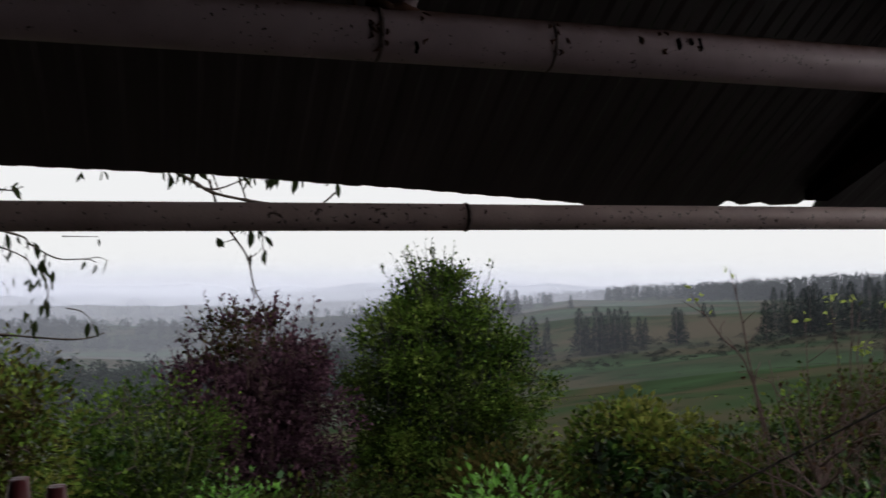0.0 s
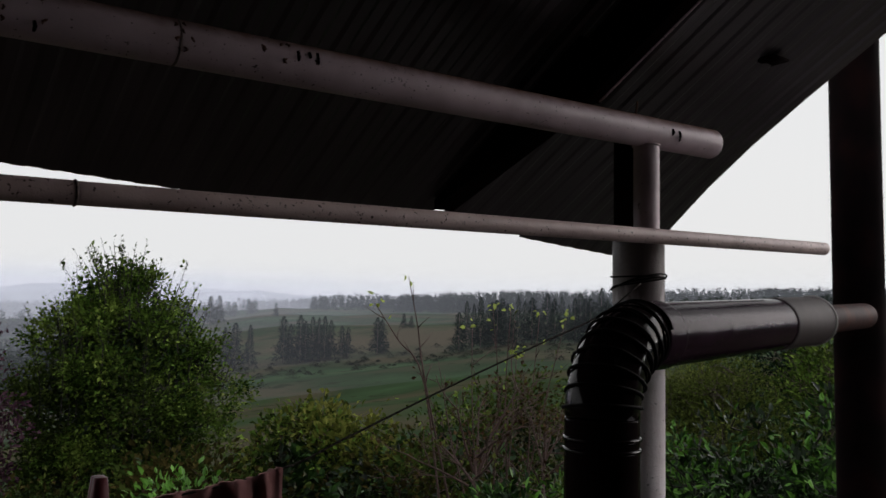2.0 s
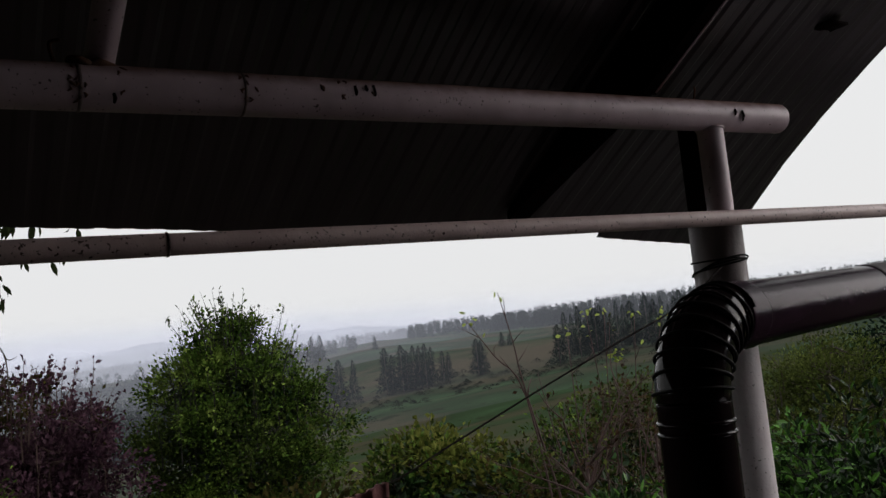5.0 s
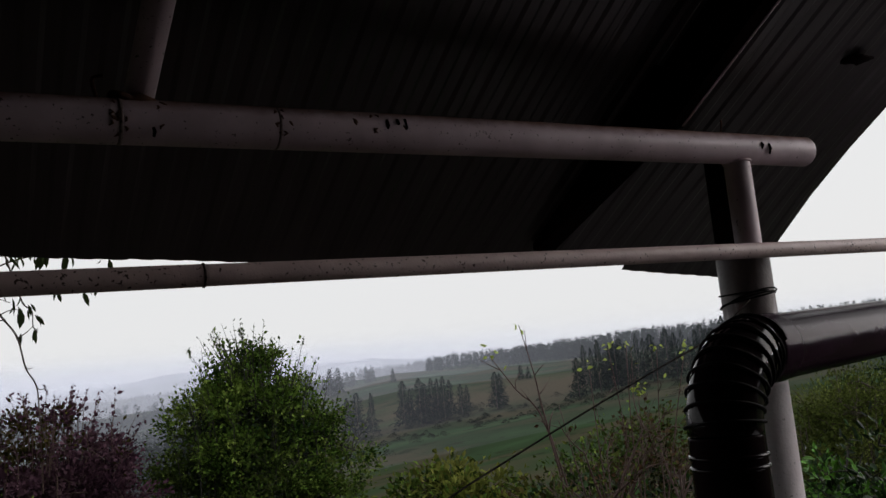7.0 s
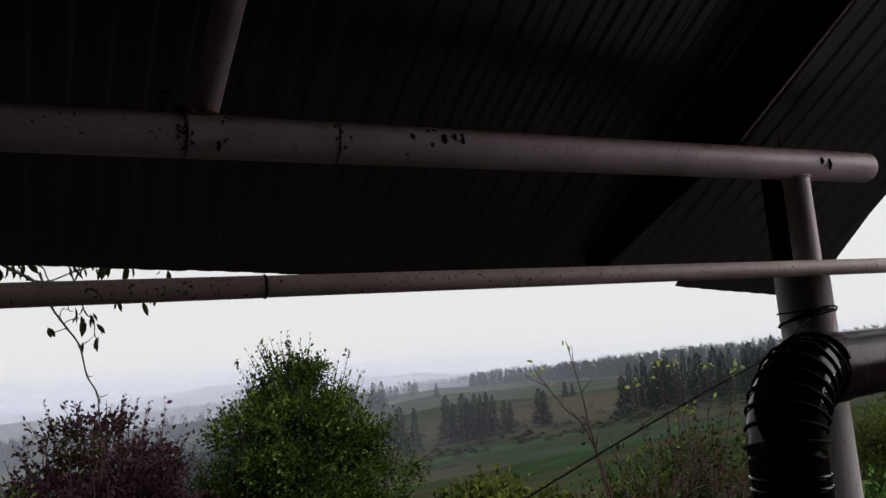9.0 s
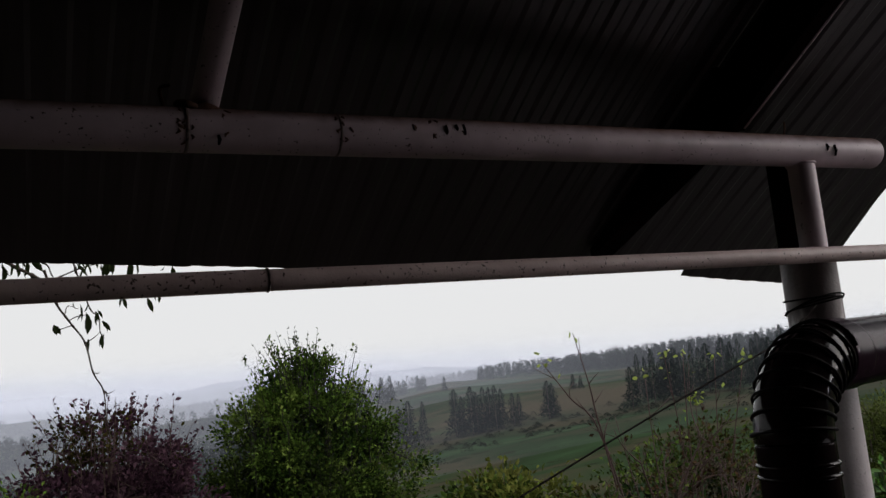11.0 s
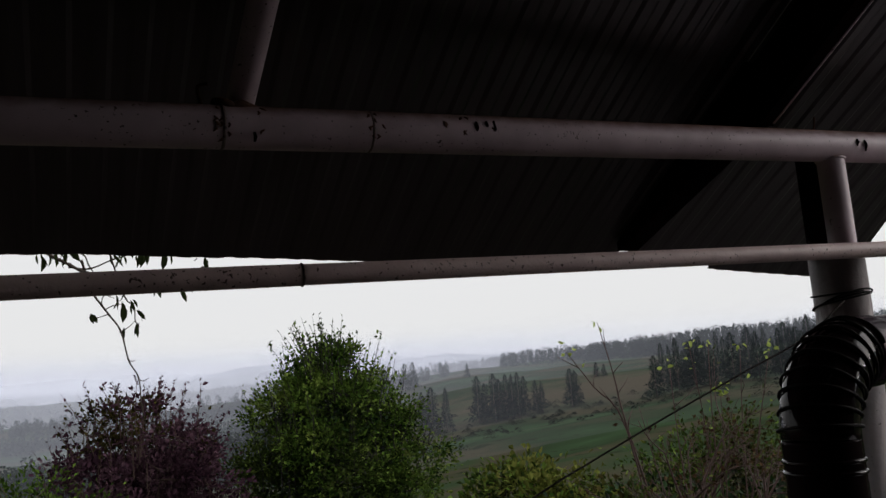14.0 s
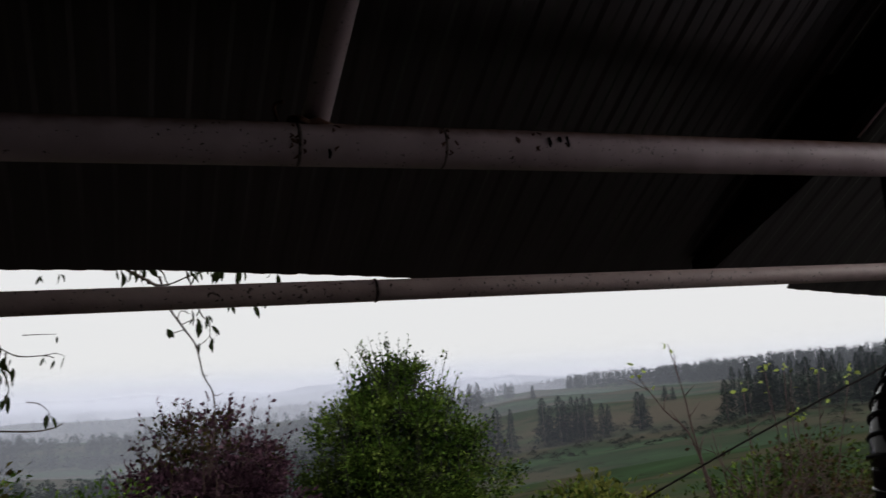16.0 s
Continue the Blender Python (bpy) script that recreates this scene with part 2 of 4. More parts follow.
# unseen pale ground beside the porch, added to bounce light under the roof
fsep = fn.new("ShaderNodeSeparateXYZ")
fk.new(fgeo.outputs["Position"], fsep.inputs[0])
fpale_x = fn.new("ShaderNodeMapRange")
fpale_x.inputs[1].default_value, fpale_x.inputs[2].default_value = 2.2, 3.2
fk.new(fsep.outputs[0], fpale_x.inputs[0])
freflector = fn.new("ShaderNodeMix")
freflector.data_type = 'RGBA'
freflector.inputs[6].default_value, freflector.inputs[7].default_value = (0.022, 0.018, 0.014, 1), (0.40, 0.37, 0.39, 1)
fback = fn.new("ShaderNodeMapRange")
fback.inputs[1].default_value, fback.inputs[2].default_value = 2.2, 1.0
fk.new(fsep.outputs[1], fback.inputs[0])
fboth = fn.new("ShaderNodeMath")
fboth.operation = 'MULTIPLY'
fedge = fn.new("ShaderNodeMapRange")
fedge.inputs[1].default_value, fedge.inputs[2].default_value = 5.2, 4.9
fk.new(fsep.outputs[0], fedge.inputs[0])
fpale_strip = fn.new("ShaderNodeMath")
fpale_strip.operation = 'MULTIPLY'
fk.new(fpale_x.outputs[0], fpale_strip.inputs[0])
fk.new(fedge.outputs[0], fpale_strip.inputs[1])
fk.new(fpale_strip.outputs[0], fboth.inputs[0])
fk.new(fback.outputs[0], fboth.inputs[1])
fk.new(fboth.outputs[0], freflector.inputs[0])
fk.new(freflector.outputs[2], fbounce.inputs[6])
fk.new(fbounce.outputs[2], fbs.inputs["Base Color"])


def foliage(name, colors, island=0.48, translucent=0.22, rough=0.55, scale=3.4, spec=0.0):
    return material(name, colors, scale, rough, island=island, translucent=translucent, spec=spec, detail=3)


LEAF_BIG = foliage("mid_green_leaf", [(0.013, 0.033, 0.007), (0.048, 0.090, 0.016), (0.108, 0.163, 0.030), (0.20, 0.250, 0.056)], island=0.6, scale=2.4)
LEAF_PURPLE = foliage("purple_leaf", [(0.022, 0.010, 0.016), (0.062, 0.031, 0.044), (0.120, 0.068, 0.088)])
LEAF_FRESH = foliage("fresh_green_leaf", [(0.026, 0.080, 0.009), (0.070, 0.18, 0.022), (0.17, 0.34, 0.060)], rough=0.4, spec=0.25)
# dark leaf green, deepened so the shaded gaps are in the colour
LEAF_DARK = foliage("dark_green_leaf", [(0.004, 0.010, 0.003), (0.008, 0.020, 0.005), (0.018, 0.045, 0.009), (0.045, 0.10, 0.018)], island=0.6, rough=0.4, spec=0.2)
LEAF_BUSH = foliage("dull_green_leaf", [(0.013, 0.024, 0.007), (0.030, 0.050, 0.012), (0.050, 0.070, 0.017), (0.085, 0.102, 0.026)])
LEAF_YELLOW = foliage("yellowing_leaf", [(0.060, 0.078, 0.016), (0.115, 0.130, 0.028), (0.19, 0.185, 0.050)], island=0.5)
LEAF_OLIVE = foliage("olive_leaf", [(0.036, 0.052, 0.013), (0.085, 0.108, 0.026), (0.16, 0.180, 0.050)], island=0.45, scale=2.2)
LEAF_RUST = foliage("rusty_leaf", [(0.030, 0.016, 0.010), (0.060, 0.034, 0.020), (0.090, 0.060, 0.032)], island=0.5)
LEAF_BROWN = foliage("brown_autumn_leaf", [(0.018, 0.020, 0.007), (0.038, 0.034, 0.011), (0.068, 0.052, 0.018)])
LEAF_LIME = foliage("lime_yellow_leaf", [(0.26, 0.35, 0.06), (0.40, 0.47, 0.12)], island=0.3)
NEEDLE = foliage("dark_conifer_needles", [(0.007, 0.014, 0.010), (0.012, 0.022, 0.014), (0.020, 0.032, 0.019)], island=0.35, translucent=0.1, scale=0.3)
FAR_WOOD = foliage("far_wood_green", [(0.010, 0.018, 0.012), (0.016, 0.028, 0.016), (0.026, 0.038, 0.02)], island=0.5, translucent=0.1, scale=0.05)
SCRUB = foliage("brownish_scrub", [(0.016, 0.022, 0.011), (0.024, 0.028, 0.014), (0.026, 0.036, 0.017)], scale=0.1)
VINE_LEAF = foliage("dark_vine_leaf", [(0.015, 0.022, 0.010), (0.03, 0.04, 0.014)], translucent=0.2)


def mist_material(name, alpha, low, high, glow):
    m = bpy.data.materials.new(name)
    m.use_nodes = True
    n, k = m.node_tree.nodes, m.node_tree.links
    n.clear()
    geo = n.new("ShaderNodeNewGeometry")
    sep = n.new("ShaderNodeSeparateXYZ")
    k.new(geo.outputs["Position"], sep.inputs[0])
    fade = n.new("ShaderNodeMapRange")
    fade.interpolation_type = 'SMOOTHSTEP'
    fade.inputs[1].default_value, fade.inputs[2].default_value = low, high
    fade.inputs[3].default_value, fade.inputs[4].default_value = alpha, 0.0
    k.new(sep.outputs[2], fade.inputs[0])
    nz = n.new("ShaderNodeTexNoise")
    nz.inputs["Scale"].default_value = 0.006
    k.new(geo.outputs["Position"], nz.inputs["Vector"])
    mr = n.new("ShaderNodeMapRange")
    mr.inputs[1].default_value, mr.inputs[2].default_value = 0.3, 0.7
    mr.inputs[3].default_value, mr.inputs[4].default_value = 0.75, 1.2
    k.new(nz.outputs["Fac"], mr.inputs[0])
    mu = n.new("ShaderNodeMath")
    mu.operation, mu.use_clamp = 'MULTIPLY', True
    # thicker over the valley, thinner over the slope beside it
    side = n.new("ShaderNodeMath")
    side.operation = 'DIVIDE'
    k.new(sep.outputs[0], side.inputs[0])
    k.new(sep.outputs[1], side.inputs[1])
    bank = n.new("ShaderNodeMapRange")
    bank.interpolation_type = 'SMOOTHSTEP'
    bank.inputs[1].default_value, bank.inputs[2].default_value = 0.30, 0.85
    bank.inputs[3].default_value, bank.inputs[4].default_value = 1.15, 0.55
    k.new(side.outputs[0], bank.inputs[0])
    thick = n.new("ShaderNodeMath")
    thick.operation = 'MULTIPLY'
    k.new(fade.outputs[0], thick.inputs[0])
    k.new(bank.outputs[0], thick.inputs[1])
    k.new(thick.outputs[0], mu.inputs[0])
    k.new(mr.outputs[0], mu.inputs[1])
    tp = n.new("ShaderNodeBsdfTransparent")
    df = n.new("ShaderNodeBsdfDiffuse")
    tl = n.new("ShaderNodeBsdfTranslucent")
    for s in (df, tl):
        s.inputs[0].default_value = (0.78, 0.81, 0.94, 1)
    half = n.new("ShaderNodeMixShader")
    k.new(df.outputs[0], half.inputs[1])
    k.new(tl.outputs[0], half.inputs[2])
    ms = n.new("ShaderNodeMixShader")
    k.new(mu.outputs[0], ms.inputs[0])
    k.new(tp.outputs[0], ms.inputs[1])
    # emission stands in for sky light scattered in the mist
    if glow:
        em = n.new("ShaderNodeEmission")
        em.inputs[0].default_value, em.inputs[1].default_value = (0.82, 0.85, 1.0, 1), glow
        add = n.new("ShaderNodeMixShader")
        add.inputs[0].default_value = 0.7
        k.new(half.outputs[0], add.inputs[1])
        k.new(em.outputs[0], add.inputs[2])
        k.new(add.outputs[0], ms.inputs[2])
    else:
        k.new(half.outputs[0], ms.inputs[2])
    out = n.new("ShaderNodeOutputMaterial")
    k.new(ms.outputs[0], out.inputs[0])
    return m


# ---- building helpers ----
def thing(name, at, label, category, group="", kind=""):
    ob = new(name)
    ob.location = at
    ob.empty_display_size = 0.1
    return tagged(ob, label, category, group, kind)


def mesh_of(name, verts, faces, mat, smooth=True):
    me = bpy.data.meshes.new(name)
    me.from_pydata([tuple(v) for v in verts], [], faces)
    me.materials.append(mat)
    if smooth:
        me.polygons.foreach_set("use_smooth", [True] * len(me.polygons))
    me.update()
    return me


def part(name, shape, mat, parent=None, label="", smooth=True):
    """One mesh under a thing or a part; shape is (verts, faces) in world metres."""
    ob = new(name, mesh_of(name, shape[0], shape[1], mat, smooth))
    if parent is not None:
        ob.parent = parent
        if parent.type == 'EMPTY':
            ob.location = -parent.location
    return tagged(ob, label)


def join(*shapes):
    verts, faces = [], []
    for v, f in shapes:
        o = len(verts)
        verts += list(v)
        faces += [tuple(i + o for i in q) for q in f]
    return verts, faces


def tube(points, radius, sides=20, caps=True, wobble=0.0):
    """A round pipe along the points; radius is one number or one for each point."""
    pts = [Vector(p) for p in points]
    rad = [radius] * len(pts) if isinstance(radius, (int, float)) else list(radius)
    verts, faces = [], []
    side = None
    for i, p in enumerate(pts):
        d = (pts[min(i + 1, len(pts) - 1)] - pts[max(i - 1, 0)]).normalized()
        if side is None:
            side = d.orthogonal().normalized()
        side = (side - d * side.dot(d)).normalized()
        up = d.cross(side)
        for j in range(sides):
            a = 2 * math.pi * j / sides
            r = rad[i] * (1 + wobble * noise.noise(p * 9 + Vector((a, 0, 0))))
            verts.append(p + (side * math.cos(a) + up * math.sin(a)) * r)
    for i in range(len(pts) - 1):
        for j in range(sides):
            a, b = i * sides + j, i * sides + (j + 1) % sides
            faces.append((a, b, b + sides, a + sides))
    if caps:
        faces.append(tuple(reversed(range(sides))))
        faces.append(tuple(range((len(pts) - 1) * sides, len(pts) * sides)))
    return verts, faces


def pipe(a, b, r, sides=28, lip=0.003, steps=6):
    """A straight pipe with softly rounded ends."""
    a, b = Vector(a), Vector(b)
    d = (b - a).normalized()
    mids = [a.lerp(b, i / steps) for i in range(1, steps)]
    pts = [a, a + d * lip * 0.3, a + d * lip, a + d * lip * 2.5, *mids, b - d * lip * 2.5, b - d * lip, b - d * lip * 0.3, b]
    return tube(pts, [r - lip, r - lip * 0.3, *([r] * (len(pts) - 4)), r - lip * 0.3, r - lip], sides)


def ring(center, axis, r, thick, sides=28, n=10):
    """A bead round a pipe."""
    axis = Vector(axis).normalized()
    u = axis.orthogonal().normalized()
    v = axis.cross(u)
    verts, faces = [], []
    for i in range(sides):
        a = 2 * math.pi * i / sides
        o = u * math.cos(a) + v * math.sin(a)
        for j in range(n):
            b = 2 * math.pi * j / n
            verts.append(Vector(center) + o * (r + thick * math.cos(b)) + axis * thick * math.sin(b))
    for i in range(sides):
        for j in range(n):
            p, q = i * n, ((i + 1) % sides) * n
            faces.append((p + j, q + j, q + (j + 1) % n, p + (j + 1) % n))
    return verts, faces


def box(a, b):
    (x0, y0, z0), (x1, y1, z1) = a, b
    v = [(x, y, z) for x in (x0, x1) for y in (y0, y1) for z in (z0, z1)]
    return v, [(0, 1, 3, 2), (4, 6, 7, 5), (0, 4, 5, 1), (2, 3, 7, 6), (0, 2, 6, 4), (1, 5, 7, 3)]


def smooth_line(points, n=8):
    """Catmull-Rom through the points."""
    p = [Vector(q) for q in points]
    p = [p[0] * 2 - p[1], *p, p[-1] * 2 - p[-2]]
    out = []
    for i in range(1, len(p) - 2):
        for j in range(n):
            t = j / n
            out.append(0.5 * (2 * p[i] + (p[i + 1] - p[i - 1]) * t + (2 * p[i - 1] - 5 * p[i] + 4 * p[i + 1] - p[i + 2]) * t * t
                              + (3 * p[i] - p[i - 1] - 3 * p[i + 1] + p[i + 2]) * t ** 3))
    out.append(p[-2])
    return out


EYE = Vector((0.1, 0.3, 1.6))


def out_at(az, d, z):
    """A place d metres from the porch, az degrees from straight ahead towards the right."""
    return Vector((EYE.x + d * math.sin(radians(az)), EYE.y + d * math.cos(radians(az)), z))


def leaves(P, D, size, rng, aspect=0.45, droop=0.0, fancy=False):
    """Leaf blades at P growing along D: folded along the midrib, pointed at both ends."""
    n = len(P)
    D = D + rng.normal(0, 0.15, (n, 3))
    D[:, 2] -= droop
    D /= np.linalg.norm(D, axis=1)[:, None] + 1e-9
    S = np.cross(D, rng.normal(0, 1, (n, 3)) + np.array([0, 0, 1.3]))
    S /= np.linalg.norm(S, axis=1)[:, None] + 1e-9
    N = np.cross(S, D)
    L = (size * rng.uniform(0.6, 1.25, n))[:, None]
    W = L * aspect * rng.uniform(0.8, 1.15, (n, 1)) * 0.5
    lift = W * rng.uniform(0.1, 0.7, (n, 1))
    if not fancy:
        V = np.stack([P, P + D * L * 0.5 + S * W + N * lift, P + D * L, P + D * L * 0.5 - S * W + N * lift], 1).reshape(-1, 3)
        base = np.arange(n) * 4
        F = np.concatenate([np.stack([base, base + 1, base + 2], 1), np.stack([base, base + 2, base + 3], 1)])
        return V.tolist(), F.tolist()
    curl = L * rng.uniform(0.0, 0.22, (n, 1))
    mid1, mid2, tip = P + D * L * 0.33, P + D * L * 0.66 - N * curl * 0.4, P + D * L - N * curl
    V = np.stack([P, mid1 + S * W * 0.9 + N * lift, mid1, mid1 - S * W * 0.9 + N * lift,
                  mid2 + S * W * 0.85 + N * lift, mid2, mid2 - S * W * 0.85 + N * lift, tip], 1).reshape(-1, 3)
    b = (np.arange(n) * 8)[:, None]
    tri = np.concatenate([b + np.array(q) for q in ((0, 1, 2), (0, 2, 3), (4, 7, 5), (5, 7, 6))])
    quad = np.concatenate([b + np.array(q) for q in ((1, 4, 5, 2), (2, 5, 6, 3))])
    return V.tolist(), tri.tolist() + quad.tolist()


def plant(name, base, outline, rng_seed, bark, mats, label, category, group="", limbs=9, clumps=260, per=26, leaf=0.06, aspect=0.5,
          spread=0.16, trunk_r=0.05, stems=1, shoots=0, shoot_len=0.4, fancy=False, droop=0.1, flat=1.0, rise=0.0, shell=0.45, crown_name="crown", ragged=0.36, gaps=-0.22, core=0, core_mat=None):
    """A tree or shrub: trunk and limbs, twigs to every clump, leaf clumps that fill the outline [(height, radius)] unevenly."""
    rng = np.random.default_rng(rng_seed)
    base = np.array(base, float)
    hs, rs = np.array([o[0] for o in outline], float), np.array([o[1] for o in outline], float)
    top = hs[-1]
    root = thing(name, tuple(base), label, category, group)
    wood, nodes = [], []
    for s in range(stems):
        lean = rng.normal(0, 0.10 if stems == 1 else 0.22, 2) * rs.max()
        line = [base + np.array([lean[0] * f + rng.normal(0, 0.03), lean[1] * f + rng.normal(0, 0.03), top * 0.86 * f]) for f in np.linspace(0, 1, 7)]
        wood.append(tube(line, [trunk_r * (1 - 0.85 * f) / (1 + 0.35 * (stems - 1)) for f in np.linspace(0, 1, 7)], 8))
        nodes += [np.array(q) for q in line[1:]]
        for i in range(limbs):
            f = rng.uniform(0.12, 0.9)
            k = f * 6
            a = np.array(line[int(k)]) + (np.array(line[min(6, int(k) + 1)]) - np.array(line[int(k)])) * (k - int(k))
            ang = rng.uniform(0, 2 * math.pi)
            hz = a[2] - base[2] + rng.uniform(0.15, 0.4) * top * (1 - 0.4 * f)
            rr = np.interp(hz, hs, rs) * rng.uniform(0.5, 0.85)
            b = base + np.array([math.cos(ang) * rr, math.sin(ang) * rr * flat, min(hz, top * 0.95)])
            m = a * 0.5 + b * 0.5 + np.array([0, 0, -0.08 * top * rng.uniform(0.2, 1)])
            pts = [a * (1 - t) ** 2 + m * 2 * t * (1 - t) + b * t * t for t in np.linspace(0, 1, 6)]
            r0 = trunk_r * 0.45 * (1 - 0.6 * f) / (1 + 0.3 * (stems - 1))
            wood.append(tube(pts, [r0 * (1 - 0.75 * t) for t in np.linspace(0, 1, 6)], 6))
            nodes += pts[1:]
    nodes = np.array(nodes)
    C = []
    while len(C) < clumps:
        h = rng.uniform(hs[0], top)
        r = np.interp(h, hs, rs)
        if rng.uniform() > (r / rs.max()) ** 1.3 + 0.05:
            continue
        ang = rng.uniform(0, 2 * math.pi)
        lump = 0.96 + ragged * noise.noise(Vector((math.cos(ang) * 2.1, math.sin(ang) * 2.1, h * 1.7 + rng_seed)))
        q = r * lump * rng.uniform(0, 1) ** shell
        p = base + np.array([math.cos(ang) * q, math.sin(ang) * q * flat, h])
        if noise.noise(Vector(p) * 1.9 + Vector((rng_seed, 0, 0))) < gaps:
            continue
        C.append(p)
    C = np.array(C)
    twigs, P, D = [], [], []
    for c in C:
        a = nodes[np.argmin(((nodes - c) ** 2).sum(1) + 0.4 * np.maximum(0, nodes[:, 2] - c[2]) ** 2)]
        m = (a + c) / 2 + rng.normal(0, 0.04, 3) - np.array([0, 0, 0.04])
        twigs.append(tube([a, m, c], [0.009, 0.006, 0.003], 4, False))
        k = int(per * rng.uniform(0.5, 1.4))
        off = rng.normal(0, spread, (k, 3)) * np.array([1, 1, 0.8])
        P.append(c + off)
        outw = (c - base) * np.array([1, 1, 0.3])
        outw = outw / (np.linalg.norm(outw) + 1e-6)
        D.append(off / (np.linalg.norm(off, axis=1)[:, None] + 1e-6) * 0.7 + outw * 0.5 + rng.normal(0, 0.4, (k, 3)) + np.array([0, 0, rise]))
    for s in range(shoots):
        ang, q = rng.uniform(0, 2 * math.pi), rng.uniform(0, 1) ** 0.7
        h = rng.uniform(0.60, 0.98) * top
        r = np.interp(h, hs, rs) * q
        a = base + np.array([math.cos(ang) * r, math.sin(ang) * r * flat, h])
        ln = shoot_len * rng.uniform(0.5, 1.1)
        b = a + np.array([math.cos(ang) * 0.42 * ln * q + rng.normal(0, 0.06), math.sin(ang) * 0.42 * ln * q, ln])
        twigs.append(tube([a - np.array([0, 0, 0.25]), a, (a + b) / 2 + rng.normal(0, 0.015, 3), b], [0.009, 0.007, 0.005, 0.002], 4, False))
        k = int(rng.uniform(7, 20))
        f = rng.uniform(0, 1.02, k)[:, None]
        P.append(a + (b - a) * f ** 1.4 + rng.normal(0, 0.018, (k, 3)))
        D.append(np.array([0, 0, 0.7]) + rng.normal(0, 0.6, (k, 3)))
    part("trunk", join(*wood, *twigs), bark, root)
    # large leaves close the gaps; LEAF_DARK paints in the crown's inner shade
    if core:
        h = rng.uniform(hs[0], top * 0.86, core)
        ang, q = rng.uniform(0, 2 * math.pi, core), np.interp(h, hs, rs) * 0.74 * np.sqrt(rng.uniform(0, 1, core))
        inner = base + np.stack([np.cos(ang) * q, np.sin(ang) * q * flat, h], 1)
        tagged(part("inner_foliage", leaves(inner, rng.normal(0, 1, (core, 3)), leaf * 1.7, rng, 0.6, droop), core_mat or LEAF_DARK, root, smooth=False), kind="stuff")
    P, D = np.concatenate(P), np.concatenate(D)
    pick = np.array([noise.noise(Vector(p) * 0.9 + Vector((7, rng_seed, 3))) for p in P]) + rng.normal(0, 0.22, len(P))
    cuts = [-9, *np.quantile(pick, [w for w in np.cumsum([x[1] for x in mats])[:-1]]), 9] if len(mats) > 1 else [-9, 9]
    for i, (mat, _) in enumerate(mats):
        sel = (pick >= cuts[i]) & (pick < cuts[i + 1])
        if sel.any():
            part(crown_name, leaves(P[sel], D[sel], leaf, rng, aspect, droop, fancy), mat, root, smooth=False)
    return root


# ---- ground: garden slope, valley and far hillside in one sheet ----
DIST = [0, 3, 6, 12, 25, 60, 120, 200, 300, 450, 620, 850, 1300, 2500, 4500]
PROFILE = {
    -60: [-0.6, -0.8, -1.5, -2.8, -5, -12, -22, -30, -33, -30, -22, -8, 20, 40, 165],
    2: [-0.6, -0.8, -1.5, -2.8, -5, -12, -22, -30, -34, -34, -30, -18, 3, 28, 80],
    12: [-0.6, -0.8, -1.5, -2.8, -5, -10, -18, -24, -26, -24, -17, -4, 14, 46, 155],
    25: [-0.6, -0.8, -1.5, -2.8, -4.5, -9, -14, -16, -14.5, -5, 6, 11, 16, 30, 140],
    42: [-0.6, -0.8, -1.5, -2.6, -4, -7, -10, -9.5, -5, 2, 9, 21, 26, 30, 60],
    62: [-0.6, -0.8, -1.4, -2.2, -3, -5, -6, -4, 0, 6, 14, 26, 30, 34, 40],
    120: [-0.6, -0.8, -1.2, -2.0, -3, -5, -6, -4, 0, 6, 14, 26, 30, 34, 40],
}
AZ = sorted(PROFILE)


def ground_z(az, d):
    col = [np.interp(d, DIST, PROFILE[a]) for a in AZ]
    z = float(np.interp(az, AZ, col))
    x, y = d * math.sin(radians(az)), d * math.cos(radians(az))
    rough = min(1.0, d / 60) * (0.9 + d / 400)
    return z + rough * noise.noise(Vector((x, y, 0)) * 0.02) * 1.2 + min(1, d / 8) * 0.12 * noise.noise(Vector((x, y, 5)) * 0.6)


gd = np.concatenate([[0.0], np.geomspace(2.2, 4500, 110)])
ga = np.concatenate([np.arange(-60, 120, 1.5), np.arange(120, 300, 6)])
gv, gf = [], []
for d in gd:
    for a in ga:
        aa = a if a <= 120 else 120 - (a - 120)
        gv.append(out_at(a, d, ground_z(max(-60, min(120, aa)), d)))
na = len(ga)
for i in range(len(gd) - 1):
    for j in range(na):
        q = (j + 1) % na
        gf.append((i * na + j, i * na + q, (i + 1) * na + q, (i + 1) * na + j))
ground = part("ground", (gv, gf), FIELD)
tagged(ground, "wet green meadow slope falling to a misty valley", "ground", kind="structure")

# ---- house: floor and back wall, and unseen walls added to darken the porch ----
tagged(part("floor", box((-3.0, -0.75, -0.12), (2.3, 1.72, 0.0)), FLOOR, smooth=False), "dark wooden porch floor", "floor", kind="structure")
tagged(part("wall_back", box((-3.0, -0.95, -0.6), (2.3, -0.75, 3.50)), WALL, smooth=False), "dark timber house wall behind the porch", "wall", kind="structure")
# unseen wall that keeps light off the left of the porch
side = box((-0.85, -0.749, 0.003), (-0.70, 1.715, 1.0))
side = ([(x, y, z if z < 0.5 else 1.885 - math.tan(radians(30)) * (y - 2.074)) for x, y, z in side[0]], side[1])
tagged(part("wall_side", side, WALL, smooth=False), "unseen dark wall added to keep light off the left of the porch", "wall", kind="structure")

# added out of view to cut the light entering from the right
back = box((2.14, -0.749, -0.6), (2.25, 0.50, 1.0))
back = ([(x, y, z if z < 0.5 else 1.862 - math.tan(radians(30)) * (y - 2.074)) for x, y, z in back[0]], back[1])
tagged(part("wall_return", back, WALL, smooth=False), "unseen dark wall added to block light from the right", "wall", kind="structure")

